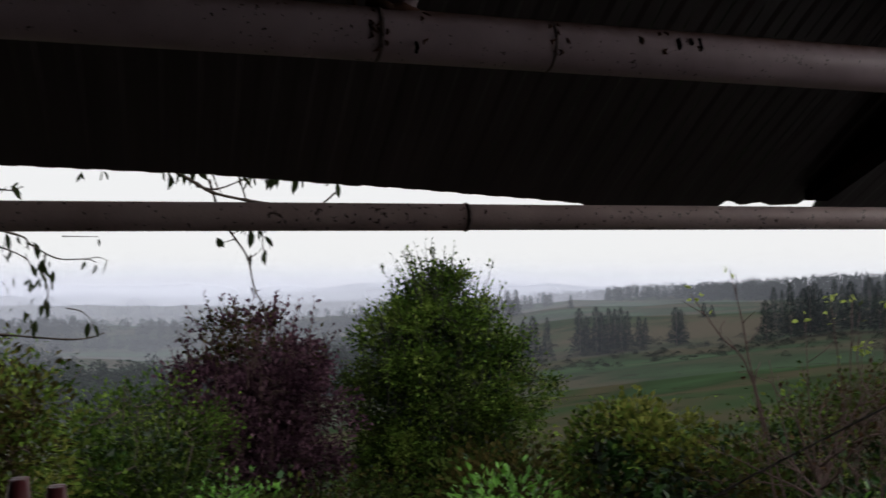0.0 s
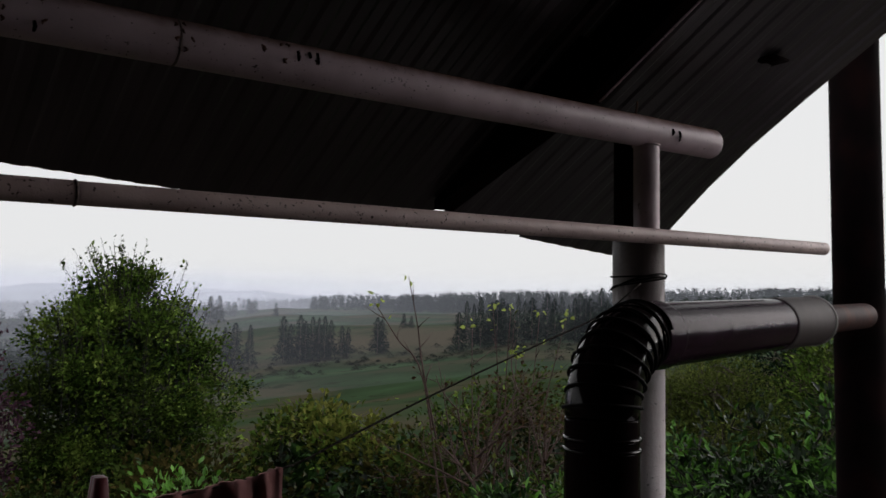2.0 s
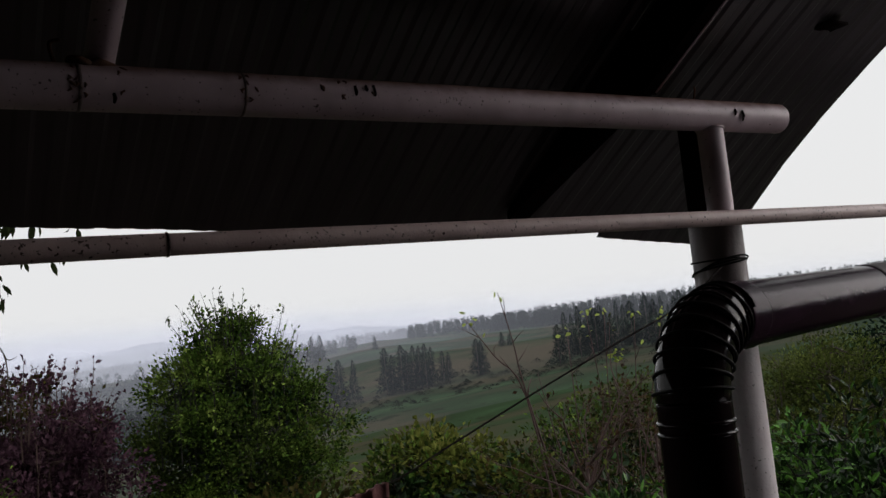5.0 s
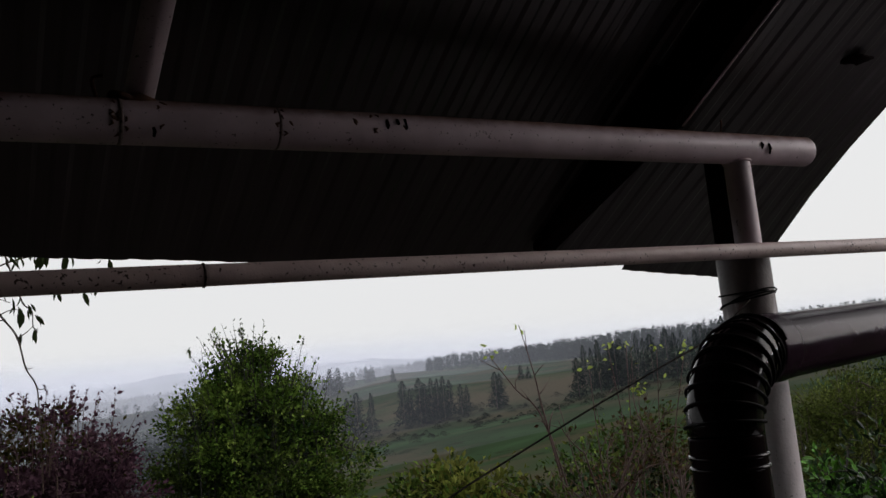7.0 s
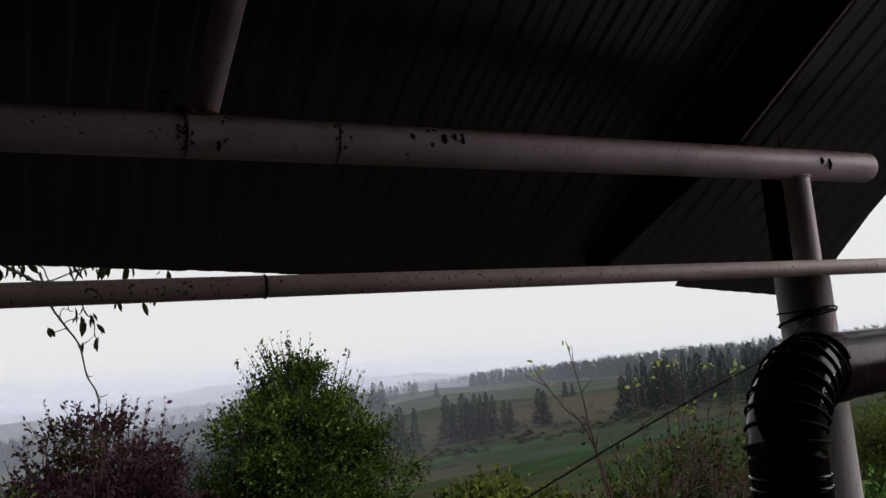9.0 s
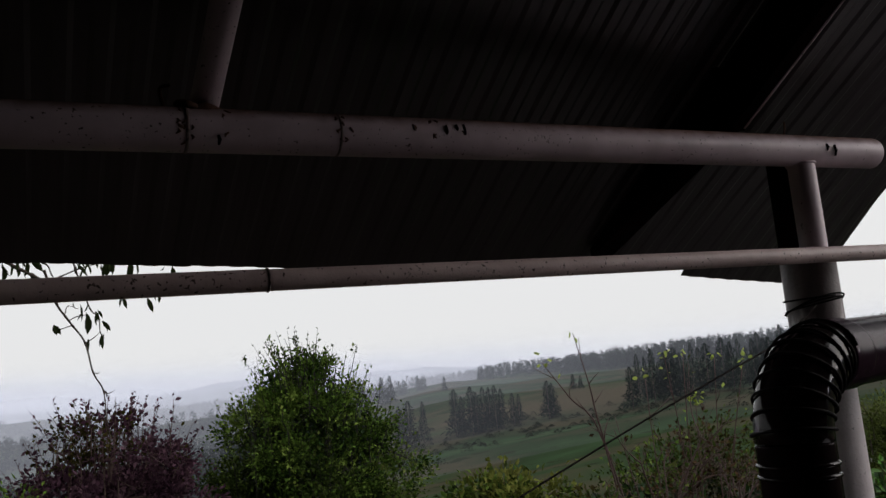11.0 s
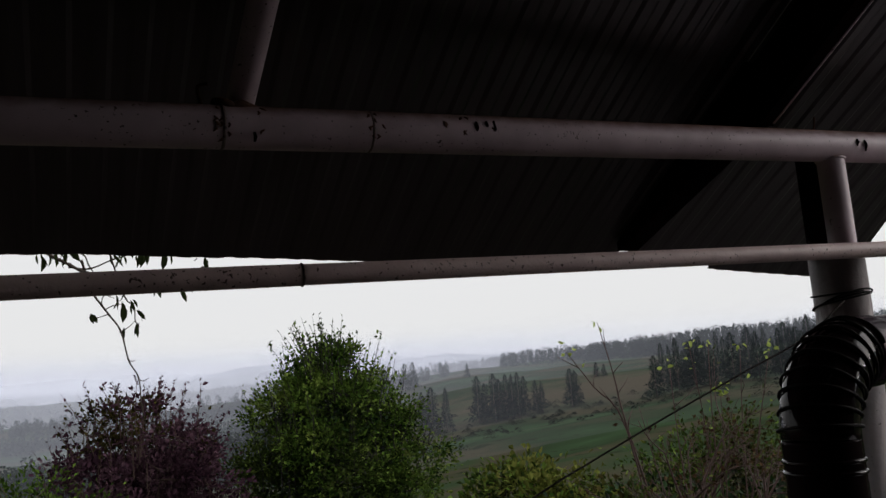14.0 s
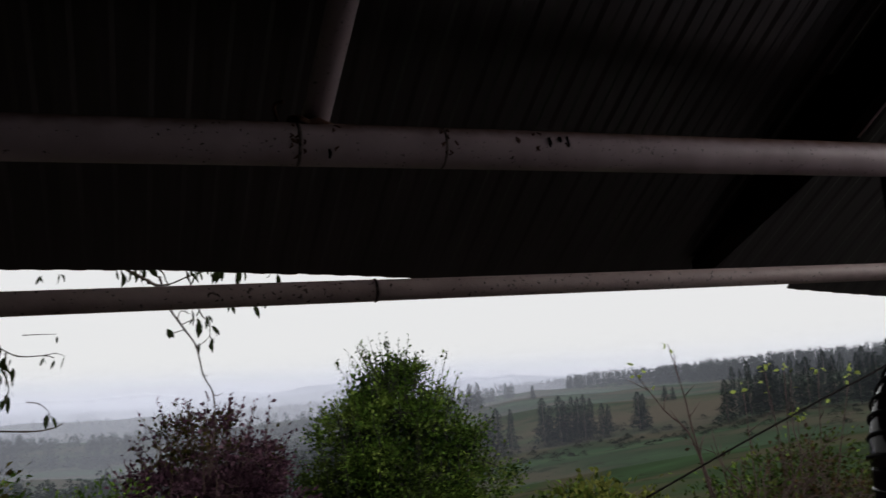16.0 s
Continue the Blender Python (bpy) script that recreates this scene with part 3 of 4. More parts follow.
# ---- porch roof: ribbed sheets on steel rafters ----
SLOPE = math.tan(radians(30))


def beam_z(x):
    return 1.992 + 0.0225 * x


def roof_z(y):
    return 1.892 - SLOPE * (y - 2.074)


def eave_y(x):
    if x < 0.9:
        return 2.069 + 0.053 * max(0.0, x - 0.1)
    if x < 1.23:
        return 2.118
    if x < 1.43:
        return 2.091 + 0.004 * math.sin(x * 70)
    if x < 1.468:
        return 2.056
    if x < 1.785:
        return 2.108
    return 2.148 + 0.115 * (x - 1.806)


roof = thing("porch_roof", (0, 0, 2.2), "dark ribbed metal sheet roof over the porch", "roof", kind="structure")


def gable_x(y):
    """The free side edge of the roof, flared a little towards the eave."""
    return 2.268 + 0.30 * max(0.0, y - 1.5) ** 2


def sheet(x0, x1, lift):
    """One ribbed sheet: shallow trapezoid ribs every 60 mm running down the slope."""
    pitch = 0.0605
    xs, hs = [], []
    first = math.floor((x0 - 0.491) / pitch) - 1
    for i in range(first, first + int((x1 - x0) / pitch) + 4):
        for o, h in ((0.0, 0.0), (0.018, 0.0), (0.027, 0.0050), (0.049, 0.0050), (0.058, 0.0)):
            x = 0.491 + i * pitch + o
            if x0 < x < x1:
                xs.append(x)
                hs.append(h)
    xs, hs = [x0, *xs, x1], [hs[0], *hs, hs[-1]]
    verts, faces = [], []
    rows = 20
    for r in range(rows + 1):
        for x, h in zip(xs, hs):
            y = eave_y(min(max(x, x0 + 1e-4), x1 - 1e-4)) * (1 - r / rows) + -1.2 * (r / rows)
            if x1 > 2.2:
                x = x0 + (x - x0) * (gable_x(y) - x0) / (x1 - x0)
            sag = 0.003 * noise.noise(Vector((x * 1.5, y * 2, 0))) + 0.0012 * noise.noise(Vector((x * 7, y * 5, 2)))
            for t in (0.0, 0.0012):
                verts.append((x, y, roof_z(y) + h * min(1.0, 0.22 + 0.4 * r) + lift + t + sag))
    n = len(xs) * 2
    for r in range(rows):
        for j in range(len(xs) - 1):
            a, b = r * n + 2 * j, (r + 1) * n + 2 * j
            faces += [(a, b, b + 2, a + 2), (a + 1, a + 3, b + 3, b + 1)]
    for j in range(len(xs) - 1):
        faces.append((2 * j, 2 * j + 2, 2 * j + 3, 2 * j + 1))
    for r in range(rows):
        for s in (0, n - 2):
            a, b = r * n + s, (r + 1) * n + s
            faces.append((a, a + 1, b + 1, b))
    return verts, faces


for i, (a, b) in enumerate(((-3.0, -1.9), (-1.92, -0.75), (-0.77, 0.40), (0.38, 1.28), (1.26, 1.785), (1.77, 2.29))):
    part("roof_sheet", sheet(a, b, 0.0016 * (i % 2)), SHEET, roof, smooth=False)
off = 0.163
for x in (-0.45, 0.342):
    part("rafter", pipe((x - 0.004, 1.545, roof_z(1.545) - off), (x + 0.07, -0.74, roof_z(-0.74) - off), 0.0225), PAINT, roof, "pale painted steel pipe rafter")
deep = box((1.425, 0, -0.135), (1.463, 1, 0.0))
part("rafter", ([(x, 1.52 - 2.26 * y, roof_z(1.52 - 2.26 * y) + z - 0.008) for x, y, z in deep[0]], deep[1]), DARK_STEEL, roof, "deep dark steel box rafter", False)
# dark box put in for the soft shade beyond the beam
shade_box = box((1.40, 1.516, -0.13), (1.462, 2.03, 0.0))
shade_box = ([(x, y, roof_z(y) - 0.008 + (z if z > -0.01 else -0.128 + 0.105 * (y - 1.516) / 0.514)) for x, y, z in shade_box[0]], shade_box[1])
part("rafter_tail", shade_box, DARK_STEEL, roof, "dark tapered box added where the rafter's shade falls", False)
# pale strip paints in the light caught by the rafter's lower edge
part("rafter_lip", tube([(1.458 + 0.005 * i, 1.515 - 0.25 * i, roof_z(1.515 - 0.25 * i) - 0.140) for i in range(10)], 0.0045, 8), PAINT, roof, "pale strip that stands in for the rafter's lit lower edge")
part("clamp", join(ring((0.31, 1.506, beam_z(0.31) + 0.034), (0.3, 0, 1), 0.016, 0.006, 16), tube([(0.30, 1.50, beam_z(0.3) + 0.02), (0.335, 1.495, beam_z(0.3) + 0.034), (0.36, 1.50, beam_z(0.3) + 0.03)], [0.006, 0.009, 0.005], 8)), RUST, roof,
     "rusty weld lump where rafter meets beam")
part("patch", join(box((1.95, 1.415, roof_z(1.448) - 0.004), (2.02, 1.475, roof_z(1.448) + 0.002))), DARK_STEEL, roof, "small dark bent bracket on the roof sheet")

# ---- steel frame of the porch ----
beam = thing("beam", (0, 1.51, beam_z(0)), "pale painted steel pipe beam with rust specks", "beam", kind="structure")
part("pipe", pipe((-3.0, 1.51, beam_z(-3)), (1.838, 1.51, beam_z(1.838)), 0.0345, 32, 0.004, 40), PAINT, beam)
for x, t in ((0.305, 0.0035), (0.545, 0.003)):
    part("weld", ring((x, 1.51, beam_z(x)), (1, 0, 0.02), 0.0328, t), WELD, beam, "rust-flecked weld seam round the pipe")
for x, a, l in ((0.732, 0.4, 0.022), (0.752, 0.45, 0.014), (0.767, 0.5, 0.03), (1.652, 0.2, 0.014), (1.675, 0.15, 0.024), (0.35, -0.5, 0.014)):
    y, z = 1.51 - 0.0348 * math.cos(a), beam_z(x) + 0.0348 * math.sin(a)
    part("paint_run", tube([(x, y, z), (x + 0.001, y - 0.003, z - l * 0.5), (x, y - 0.001 + (0.004 if a > 0.3 else 0.002), z - l)], [0.0025, 0.003, 0.002], 8),
         DARK_STEEL, beam, "black run of old paint")
part("hook", tube(smooth_line([(0.275, 1.50, beam_z(0.275) + 0.03), (0.268, 1.488, beam_z(0.27) + 0.055), (0.282, 1.482, beam_z(0.28) + 0.06)]), 0.003, 8), RUST, beam)
part("hook", tube(smooth_line([(1.555, 1.50, beam_z(1.55) + 0.03), (1.552, 1.492, beam_z(1.55) + 0.05), (1.55, 1.49, beam_z(1.55) + 0.058)]), 0.002, 8), RUST, beam)

blot = np.random.default_rng(8)
for x0, n in ((0.303, 9), (0.548, 7), (0.72, 8), (0.36, 3)):
    for _ in range(n):
        a, x = blot.uniform(-0.9, 0.75), x0 + blot.normal(0, 0.006 if n != 8 else 0.035)
        q = [(x + blot.normal(0, 0.003), 1.51 - 0.0343 * math.cos(a + d), beam_z(x) + 0.0343 * math.sin(a + d)) for d in (0.10, 0.0, -0.12)]
        part("rust_blotch", tube(q, [0.0014, blot.uniform(0.0018, 0.0032), 0.0010], 6), RUST, beam)

post = thing("post", (1.612, 1.54, -0.6), "white painted round steel post tied with wire", "post", kind="structure")
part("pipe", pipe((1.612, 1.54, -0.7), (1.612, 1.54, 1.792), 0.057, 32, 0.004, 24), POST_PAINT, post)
part("strut", pipe((1.606, 1.512, 1.785), (1.606, 1.512, beam_z(1.61) - 0.028), 0.0285, 28, 0.002), PAINT, post, "short pale pipe between post and beam")
part("weld", ring((1.606, 1.512, beam_z(1.61) - 0.031), (0, 0, 1), 0.029, 0.003), PAINT, post)
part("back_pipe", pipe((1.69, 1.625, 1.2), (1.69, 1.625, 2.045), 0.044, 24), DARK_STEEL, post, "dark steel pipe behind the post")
loops = []
for i in range(125):
    a = i * 0.19
    rr = 0.0592 + 0.0018 * math.sin(i * 0.7)
    loops.append((1.612 + rr * math.cos(a), 1.54 + rr * math.sin(a), 1.695 + 0.006 * math.sin(a * 0.37) + (0.011 + 0.007 * math.sin(a * 0.21)) * math.sin(a + 2.2 + 0.9 * math.sin(a * 0.23)) + 0.0050 * (a / 6.28 - 1.9)))
part("wire_tie", tube(loops, 0.0019, 6), WIRE, post, "dark wire wound round the post")
loops = []
for i in range(70):
    a = i * 0.19
    loops.append((1.612 + 0.0605 * math.cos(a), 1.54 + 0.0605 * math.sin(a), 1.535 + 0.014 * math.cos(a + 0.6) + 0.002 * a / 6.28))
part("wire_tie", tube(loops, 0.0026, 6), WIRE, post)

rail = thing("rail", (0.4, 1.445, 1.756), "thin pale steel pipe rail with rust specks", "rail", kind="structure")


def rail_z(x):
    return 1.7457 + 0.0263 * x


part("pipe", pipe((-3.0, 1.445, rail_z(-3)), (0.404, 1.445, rail_z(0.404)), 0.0167, 24, 0.002, 30), PAINT_SPECKED, rail)
part("pipe", pipe((0.404, 1.445, rail_z(0.404)), (2.216, 1.445, rail_z(2.216)), 0.0162, 24, 0.003, 20), PAINT_SPECKED, rail)
part("coupling", ring((0.404, 1.445, rail_z(0.404)), (1, 0, 0.026), 0.0160, 0.0022), WELD, rail, "rusty joint of the pipe")

far_post = thing("column", (2.66, 1.59, -0.7), "dark rust-brown steel column beside the roof edge", "column", kind="structure")
part("pipe", pipe((2.66, 1.59, -0.8), (2.66, 1.59, 2.75), 0.072, 28, 0.004, 16), DARK_STEEL, far_post)

# ---- dark downpipe with its bend ----
DIRX = Vector((0.976, 0.217, 0.044)).normalized()
V0 = Vector((1.137, 1.2055, 1.455))
BEND = 0.12
downpipe = thing("downpipe", (1.137, 1.2055, -0.6), "glossy dark brown drain pipe with a wire-wound bend", "drain pipe")


def bend_point(t):
    a = t * math.pi / 2
    return V0 + DIRX * BEND * (1 - math.cos(a)) + Vector((0, 0, 1)) * BEND * math.sin(a)


H0 = bend_point(1.0)
H1 = H0 + DIRX * 0.875
part("upright", pipe((1.137, 1.2055, -0.7), V0, 0.0582, 36, 0.002, 20), PVC, downpipe)
part("elbow", tube([bend_point(i / 14) for i in range(15)], 0.0582, 36), ELBOW, downpipe, "wet black plastic bend")
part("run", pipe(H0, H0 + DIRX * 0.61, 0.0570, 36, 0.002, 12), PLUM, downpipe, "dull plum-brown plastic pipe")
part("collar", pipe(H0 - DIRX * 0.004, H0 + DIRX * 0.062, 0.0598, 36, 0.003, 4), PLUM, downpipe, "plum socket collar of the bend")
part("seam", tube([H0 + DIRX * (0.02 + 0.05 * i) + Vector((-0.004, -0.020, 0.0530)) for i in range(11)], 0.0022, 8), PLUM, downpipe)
part("sleeve", pipe(H0 + DIRX * 0.61, H1, 0.0592, 36, 0.004, 6), SLEEVE, downpipe, "grey-brown connecting sleeve")
part("ring", ring(H1 - DIRX * 0.002, DIRX, 0.0560, 0.0066), RING, downpipe, "pale sealing ring")
part("spigot", pipe(H1 - DIRX * 0.03, H1 + DIRX * 0.46, 0.036, 28, 0.003, 8), SPIGOT, downpipe, "thin rusty pipe end")
for z in (1.424, 1.407):
    part("bead", ring((1.137, 1.2055, z), (0, 0, 1), 0.0572, 0.0040), ELBOW, downpipe)
part("bead", ring(H0 + DIRX * 0.012, DIRX, 0.0560, 0.004), PVC, downpipe)
coil = []
turns = 8.5
for i in range(int(turns * 30)):
    f = i / (turns * 30)
    t = 0.05 + 0.97 * f
    if t < 0:
        c, d = V0 + Vector((0, 0, t * BEND * 1.57)), Vector((0, 0, 1))
    else:
        c = bend_point(min(t, 1))
        d = (bend_point(min(t + 0.01, 1.01)) - bend_point(min(t, 1.0))).normalized()
    side = Vector((-DIRX.y, DIRX.x, 0)).normalized()
    upv = d.cross(side).normalized()
    a = 2 * math.pi * i / 30
    coil.append(c + (side * math.cos(a) + upv * math.sin(a)) * (0.0605 + 0.0012 * math.sin(i * 0.9)))
part("wire_coil", tube(coil, 0.0026, 7), WIRE, downpipe, "black wire wound round the bend")

# ---- clothes line, cloth and pegs ----
LINE = smooth_line([(1.56, 1.49, 1.688), (1.447, 1.50, 1.618), (1.274, 1.50, 1.558), (1.076, 1.50, 1.489), (0.86, 1.50, 1.410), (0.739, 1.50, 1.367), (0.55, 1.50, 1.341),
                    (0.361, 1.50, 1.338), (0.1, 1.50, 1.365), (-0.1, 1.50, 1.41), (-0.4, 1.49, 1.475), (-0.698, 1.46, 1.54)], 10)
line_ob = part("clothes_line", tube(LINE, 0.0019, 8), CORD)
tagged(line_ob, "dark cord clothes line tied to the post", "clothes line")


def line_z(x):
    best = min(LINE, key=lambda p: abs(p.x - x))
    return best.z


cv, cf = [], []
nx, nz_ = 150, 30
for face in (0, 1):
    for i in range(nx + 1):
        x = 0.335 + 0.405 * i / nx
        for j in range(nz_ + 1):
            h = j / nz_
            w1 = math.sin(x * 62 + 1.9 * math.sin(x * 23) - 2.2 * h)
            pinch = math.exp(-((x - 0.690 - 0.05 * h) / 0.007) ** 2) + math.exp(-((x - 0.632 - 0.06 * h) / 0.009) ** 2) + math.exp(-((x - 0.565 - 0.03 * h) / 0.008) ** 2)
            fold = 0.020 * math.copysign(abs(w1) ** 0.7, w1) * min(1, 0.10 + h * 4.5) + 0.034 * pinch * min(1, h * 9) + 0.003 * math.sin(x * 150 + h * 3)
            drop = 0.42 * h
            y = 1.50 + fold + (0.0038 if face else -0.0038) + (0.010 * h if face else -0.010 * h)
            cv.append((x + 0.006 * math.sin(h * 5 + x * 30), y, line_z(x) + 0.0035 - drop + 0.0016 * math.sin(x * 90)))
w = nz_ + 1
for face in (0, 1):
    o = face * (nx + 1) * w
    for i in range(nx):
        for j in range(nz_):
            a = o + i * w + j
            cf.append((a, a + w, a + w + 1, a + 1) if face == 0 else (a, a + 1, a + w + 1, a + w))
for i in range(nx):
    a, b = i * w, (nx + 1) * w + i * w
    cf.append((a, b, b + w, a + w))
cloth = part("cloth", (cv, cf), CLOTH)
tagged(cloth, "maroon cloth hanging in folds over the line", "cloth")


def peg(x):
    z = line_z(x)
    root = thing("clothes_peg", (x, 1.498, z), "dark red plastic clothes peg on the line", "clothes peg", "pegs on the line")
    for s in (-1, 1):
        part("leg", tube([(x, 1.498 + s * 0.006, z + 0.044), (x, 1.498 + s * 0.006, z + 0.012), (x, 1.498 + s * 0.0055, z - 0.012), (x, 1.498 + s * 0.006, z - 0.034)],
                         [0.009, 0.013, 0.0125, 0.010], 12), PEG, root)
    part("spring", ring((x, 1.498, z + 0.004), (1, 0, 0), 0.009, 0.0014), WIRE, root)
    return root


first_peg = peg(0.468)
for x in (-0.098, -0.060):
    copy_thing(first_peg, pose(x, 1.498, line_z(x) + 0.004))

# ---- climber hanging over the eave ----
climber = thing("climbing_plant", (0.0, 2.4, 1.95), "dark leafy climber hanging over the roof edge", "climbing plant")
rng = np.random.default_rng(5)


def shoot(points, y, r0, kink=0.004):
    """A twining stem with small kinks at its nodes, thinning towards the tip; points are (x, z)."""
    line = [Vector((x + rng.normal(0, kink * 0.6), y + rng.normal(0, 0.012), z + rng.normal(0, kink * 0.6))) for x, z in points]
    line = smooth_line(line, 7)
    radius = [r0 * (1 - 0.6 * k / len(line)) * (1.35 if k % 7 == 0 else 1.0) for k in range(len(line))]
    part("stem", tube(line, radius, 7), BARK, climber)
    return line


NEAR, FAR = 2.40, 2.55
shoot([(-0.45, 2.10), (-0.12, 2.005), (0.018, 1.961), (0.053, 1.947), (0.094, 1.927), (0.13, 1.909), (0.20, 1.893), (0.29, 1.884), (0.36, 1.890), (0.40, 1.915)], NEAR, 0.0052)
shoot([(0.05, 1.97), (0.118, 1.954), (0.136, 1.924), (0.15, 1.905)], NEAR + 0.02, 0.0024)
shoot([(0.094, 1.927), (0.136, 1.924), (0.192, 1.939), (0.25, 1.962)], NEAR + 0.03, 0.0026)
shoot([(0.118, 1.93), (0.142, 1.859), (0.160, 1.828), (0.178, 1.805), (0.203, 1.760), (0.221, 1.690), (0.241, 1.645), (0.250, 1.583), (0.254, 1.53)], NEAR, 0.0030)
for a, b, c in (((0.178, 1.805), (0.150, 1.797), (0.135, 1.800)), ((0.203, 1.760), (0.222, 1.770), (0.236, 1.785)), ((0.221, 1.690), (0.228, 1.688), (0.234, 1.692)),
                ((0.241, 1.645), (0.252, 1.640), (0.266, 1.646)), ((0.17, 1.815), (0.185, 1.822), (0.205, 1.826)), ((0.160, 1.828), (0.168, 1.850), (0.19, 1.842))):
    shoot([a, b, c], NEAR, 0.0014, 0.001)
shoot([(0.175, 1.96), (0.197, 1.892), (0.216, 1.837), (0.234, 1.815), (0.234, 1.782), (0.245, 1.770)], NEAR + 0.01, 0.0022)
shoot([(-0.62, 1.88), (-0.40, 1.80), (-0.328, 1.785), (-0.276, 1.766), (-0.262, 1.745)], FAR, 0.0026)
shoot([(-0.50, 1.86), (-0.30, 1.815), (-0.259, 1.795), (-0.211, 1.764), (-0.151, 1.759), (-0.125, 1.749)], FAR, 0.0026)
shoot([(-0.151, 1.762), (-0.125, 1.768), (-0.103, 1.760)], FAR, 0.0014, 0.001)
shoot([(-0.240, 1.775), (-0.235, 1.722), (-0.221, 1.690), (-0.232, 1.650)], FAR, 0.0022)
shoot([(-0.70, 1.62), (-0.45, 1.600), (-0.322, 1.592), (-0.183, 1.580), (-0.135, 1.584), (-0.110, 1.594)], FAR, 0.0032)
shoot([(-0.185, 1.650), (-0.155, 1.645), (-0.135, 1.622), (-0.136, 1.592)], FAR, 0.0016, 0.002)
shoot([(-0.48, 1.95), (-0.332, 1.918), (-0.286, 1.928)], FAR, 0.0024)
shoot([(-0.20, 1.815), (-0.165, 1.813), (-0.123, 1.815)], FAR, 0.0014, 0.001)

# leaf sprays: (x, z, depth, how many, how far they spread)
for x, z, y, n, wide in ((0.041, 1.950, NEAR, 9, 0.016), (0.075, 1.965, NEAR, 3, 0.012), (0.20, 1.948, NEAR, 8, 0.008), (0.232, 1.960, NEAR, 6, 0.010), (0.254, 1.960, NEAR, 8, 0.010),
                         (0.274, 1.960, NEAR, 3, 0.006), (0.313, 1.955, NEAR, 2, 0.004), (0.402, 1.945, NEAR, 2, 0.006), (0.200, 1.860, NEAR, 3, 0.008), (0.212, 1.832, NEAR, 5, 0.008),
                         (0.232, 1.832, NEAR, 2, 0.006), (0.246, 1.812, NEAR, 2, 0.005), (0.240, 1.782, NEAR, 2, 0.004), (0.132, 1.806, NEAR, 2, 0.003), (0.212, 1.772, NEAR, 1, 0.002),
                         (0.288, 1.868, NEAR, 2, 0.004), (0.347, 1.866, NEAR, 1, 0.002), (0.372, 1.872, NEAR, 2, 0.005),
                         (-0.235, 1.752, FAR, 9, 0.014), (-0.228, 1.715, FAR, 6, 0.010), (-0.151, 1.758, FAR, 2, 0.003), (-0.125, 1.752, FAR, 1, 0.002), (-0.268, 1.712, FAR, 4, 0.008),
                         (-0.300, 1.780, FAR, 5, 0.018), (-0.260, 1.800, FAR, 3, 0.006), (-0.237, 1.668, FAR, 7, 0.014), (-0.265, 1.630, FAR, 5, 0.016), (-0.31, 1.72, FAR, 4, 0.02),
                         (-0.133, 1.618, FAR, 2, 0.004), (-0.103, 1.762, FAR, 1, 0.002), (-0.123, 1.812, FAR, 1, 0.002), (-0.165, 1.965, FAR, 2, 0.003), (-0.125, 1.975, FAR, 2, 0.004),
                         (-0.32, 1.93, FAR, 3, 0.012), (-0.30, 1.82, FAR, 2, 0.01)):
    for _ in range(n):
        p = np.array([[x + rng.normal(0, wide), y + rng.normal(0, 0.02), z + rng.normal(0, wide * 0.6)]])
        d = np.array([[rng.normal(0, 0.45), rng.normal(0, 0.35), -1.0]])
        part("leaf", leaves(p, d, rng.uniform(0.024, 0.042), rng, rng.uniform(0.22, 0.42), 0.1, True), VINE_LEAF, climber)

# ---- garden trees and shrubs ----
def gz(az, d):
    return ground_z(az, d) - 0.05


def garden(name, az, d, prof, seed, *args, **kw):
    """prof: (height above the porch floor, radius)."""
    base = out_at(az, d, gz(az, d))
    outline = [(max(0.15, z - base.z), r) for z, r in prof]
    return plant(name, base, outline, seed, *args, **kw)


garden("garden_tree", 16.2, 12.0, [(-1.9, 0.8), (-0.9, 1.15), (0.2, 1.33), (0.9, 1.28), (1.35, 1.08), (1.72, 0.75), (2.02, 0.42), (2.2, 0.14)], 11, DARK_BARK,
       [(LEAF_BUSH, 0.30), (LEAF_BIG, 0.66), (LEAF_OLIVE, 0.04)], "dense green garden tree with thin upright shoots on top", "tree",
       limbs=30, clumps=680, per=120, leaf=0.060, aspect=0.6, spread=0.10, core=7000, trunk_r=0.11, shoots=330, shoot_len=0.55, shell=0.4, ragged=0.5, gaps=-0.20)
garden("purple_tree", 4.2, 10.5, [(-1.6, 0.6), (-0.4, 0.95), (0.5, 1.05), (1.0, 0.95), (1.4, 0.66), (1.62, 0.35)], 12, RED_BARK,
       [(LEAF_PURPLE, 0.86), (LEAF_BROWN, 0.14)], "dark purple-leaved small tree with airy twigs", "tree",
       limbs=34, clumps=430, per=58, leaf=0.066, aspect=0.6, spread=0.075, core=2600, core_mat=LEAF_PURPLE, trunk_r=0.08, shoots=190, shoot_len=0.42, shell=0.5, ragged=0.6, gaps=-0.12)
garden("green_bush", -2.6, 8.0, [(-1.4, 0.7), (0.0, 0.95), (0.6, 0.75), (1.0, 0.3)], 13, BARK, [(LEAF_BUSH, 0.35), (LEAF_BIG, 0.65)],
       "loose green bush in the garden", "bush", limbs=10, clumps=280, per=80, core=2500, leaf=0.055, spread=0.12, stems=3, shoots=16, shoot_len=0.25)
garden("autumn_tree", -12.6, 6.5, [(-1.2, 0.4), (0.4, 0.6), (1.1, 0.55), (1.5, 0.3)], 14, RED_BARK, [(LEAF_BROWN, 0.45), (LEAF_BIG, 0.4), (LEAF_YELLOW, 0.15)],
       "small tree turning brown in autumn", "tree", limbs=12, clumps=260, per=60, core=1500, core_mat=LEAF_BROWN, leaf=0.06, spread=0.12, shoots=10)
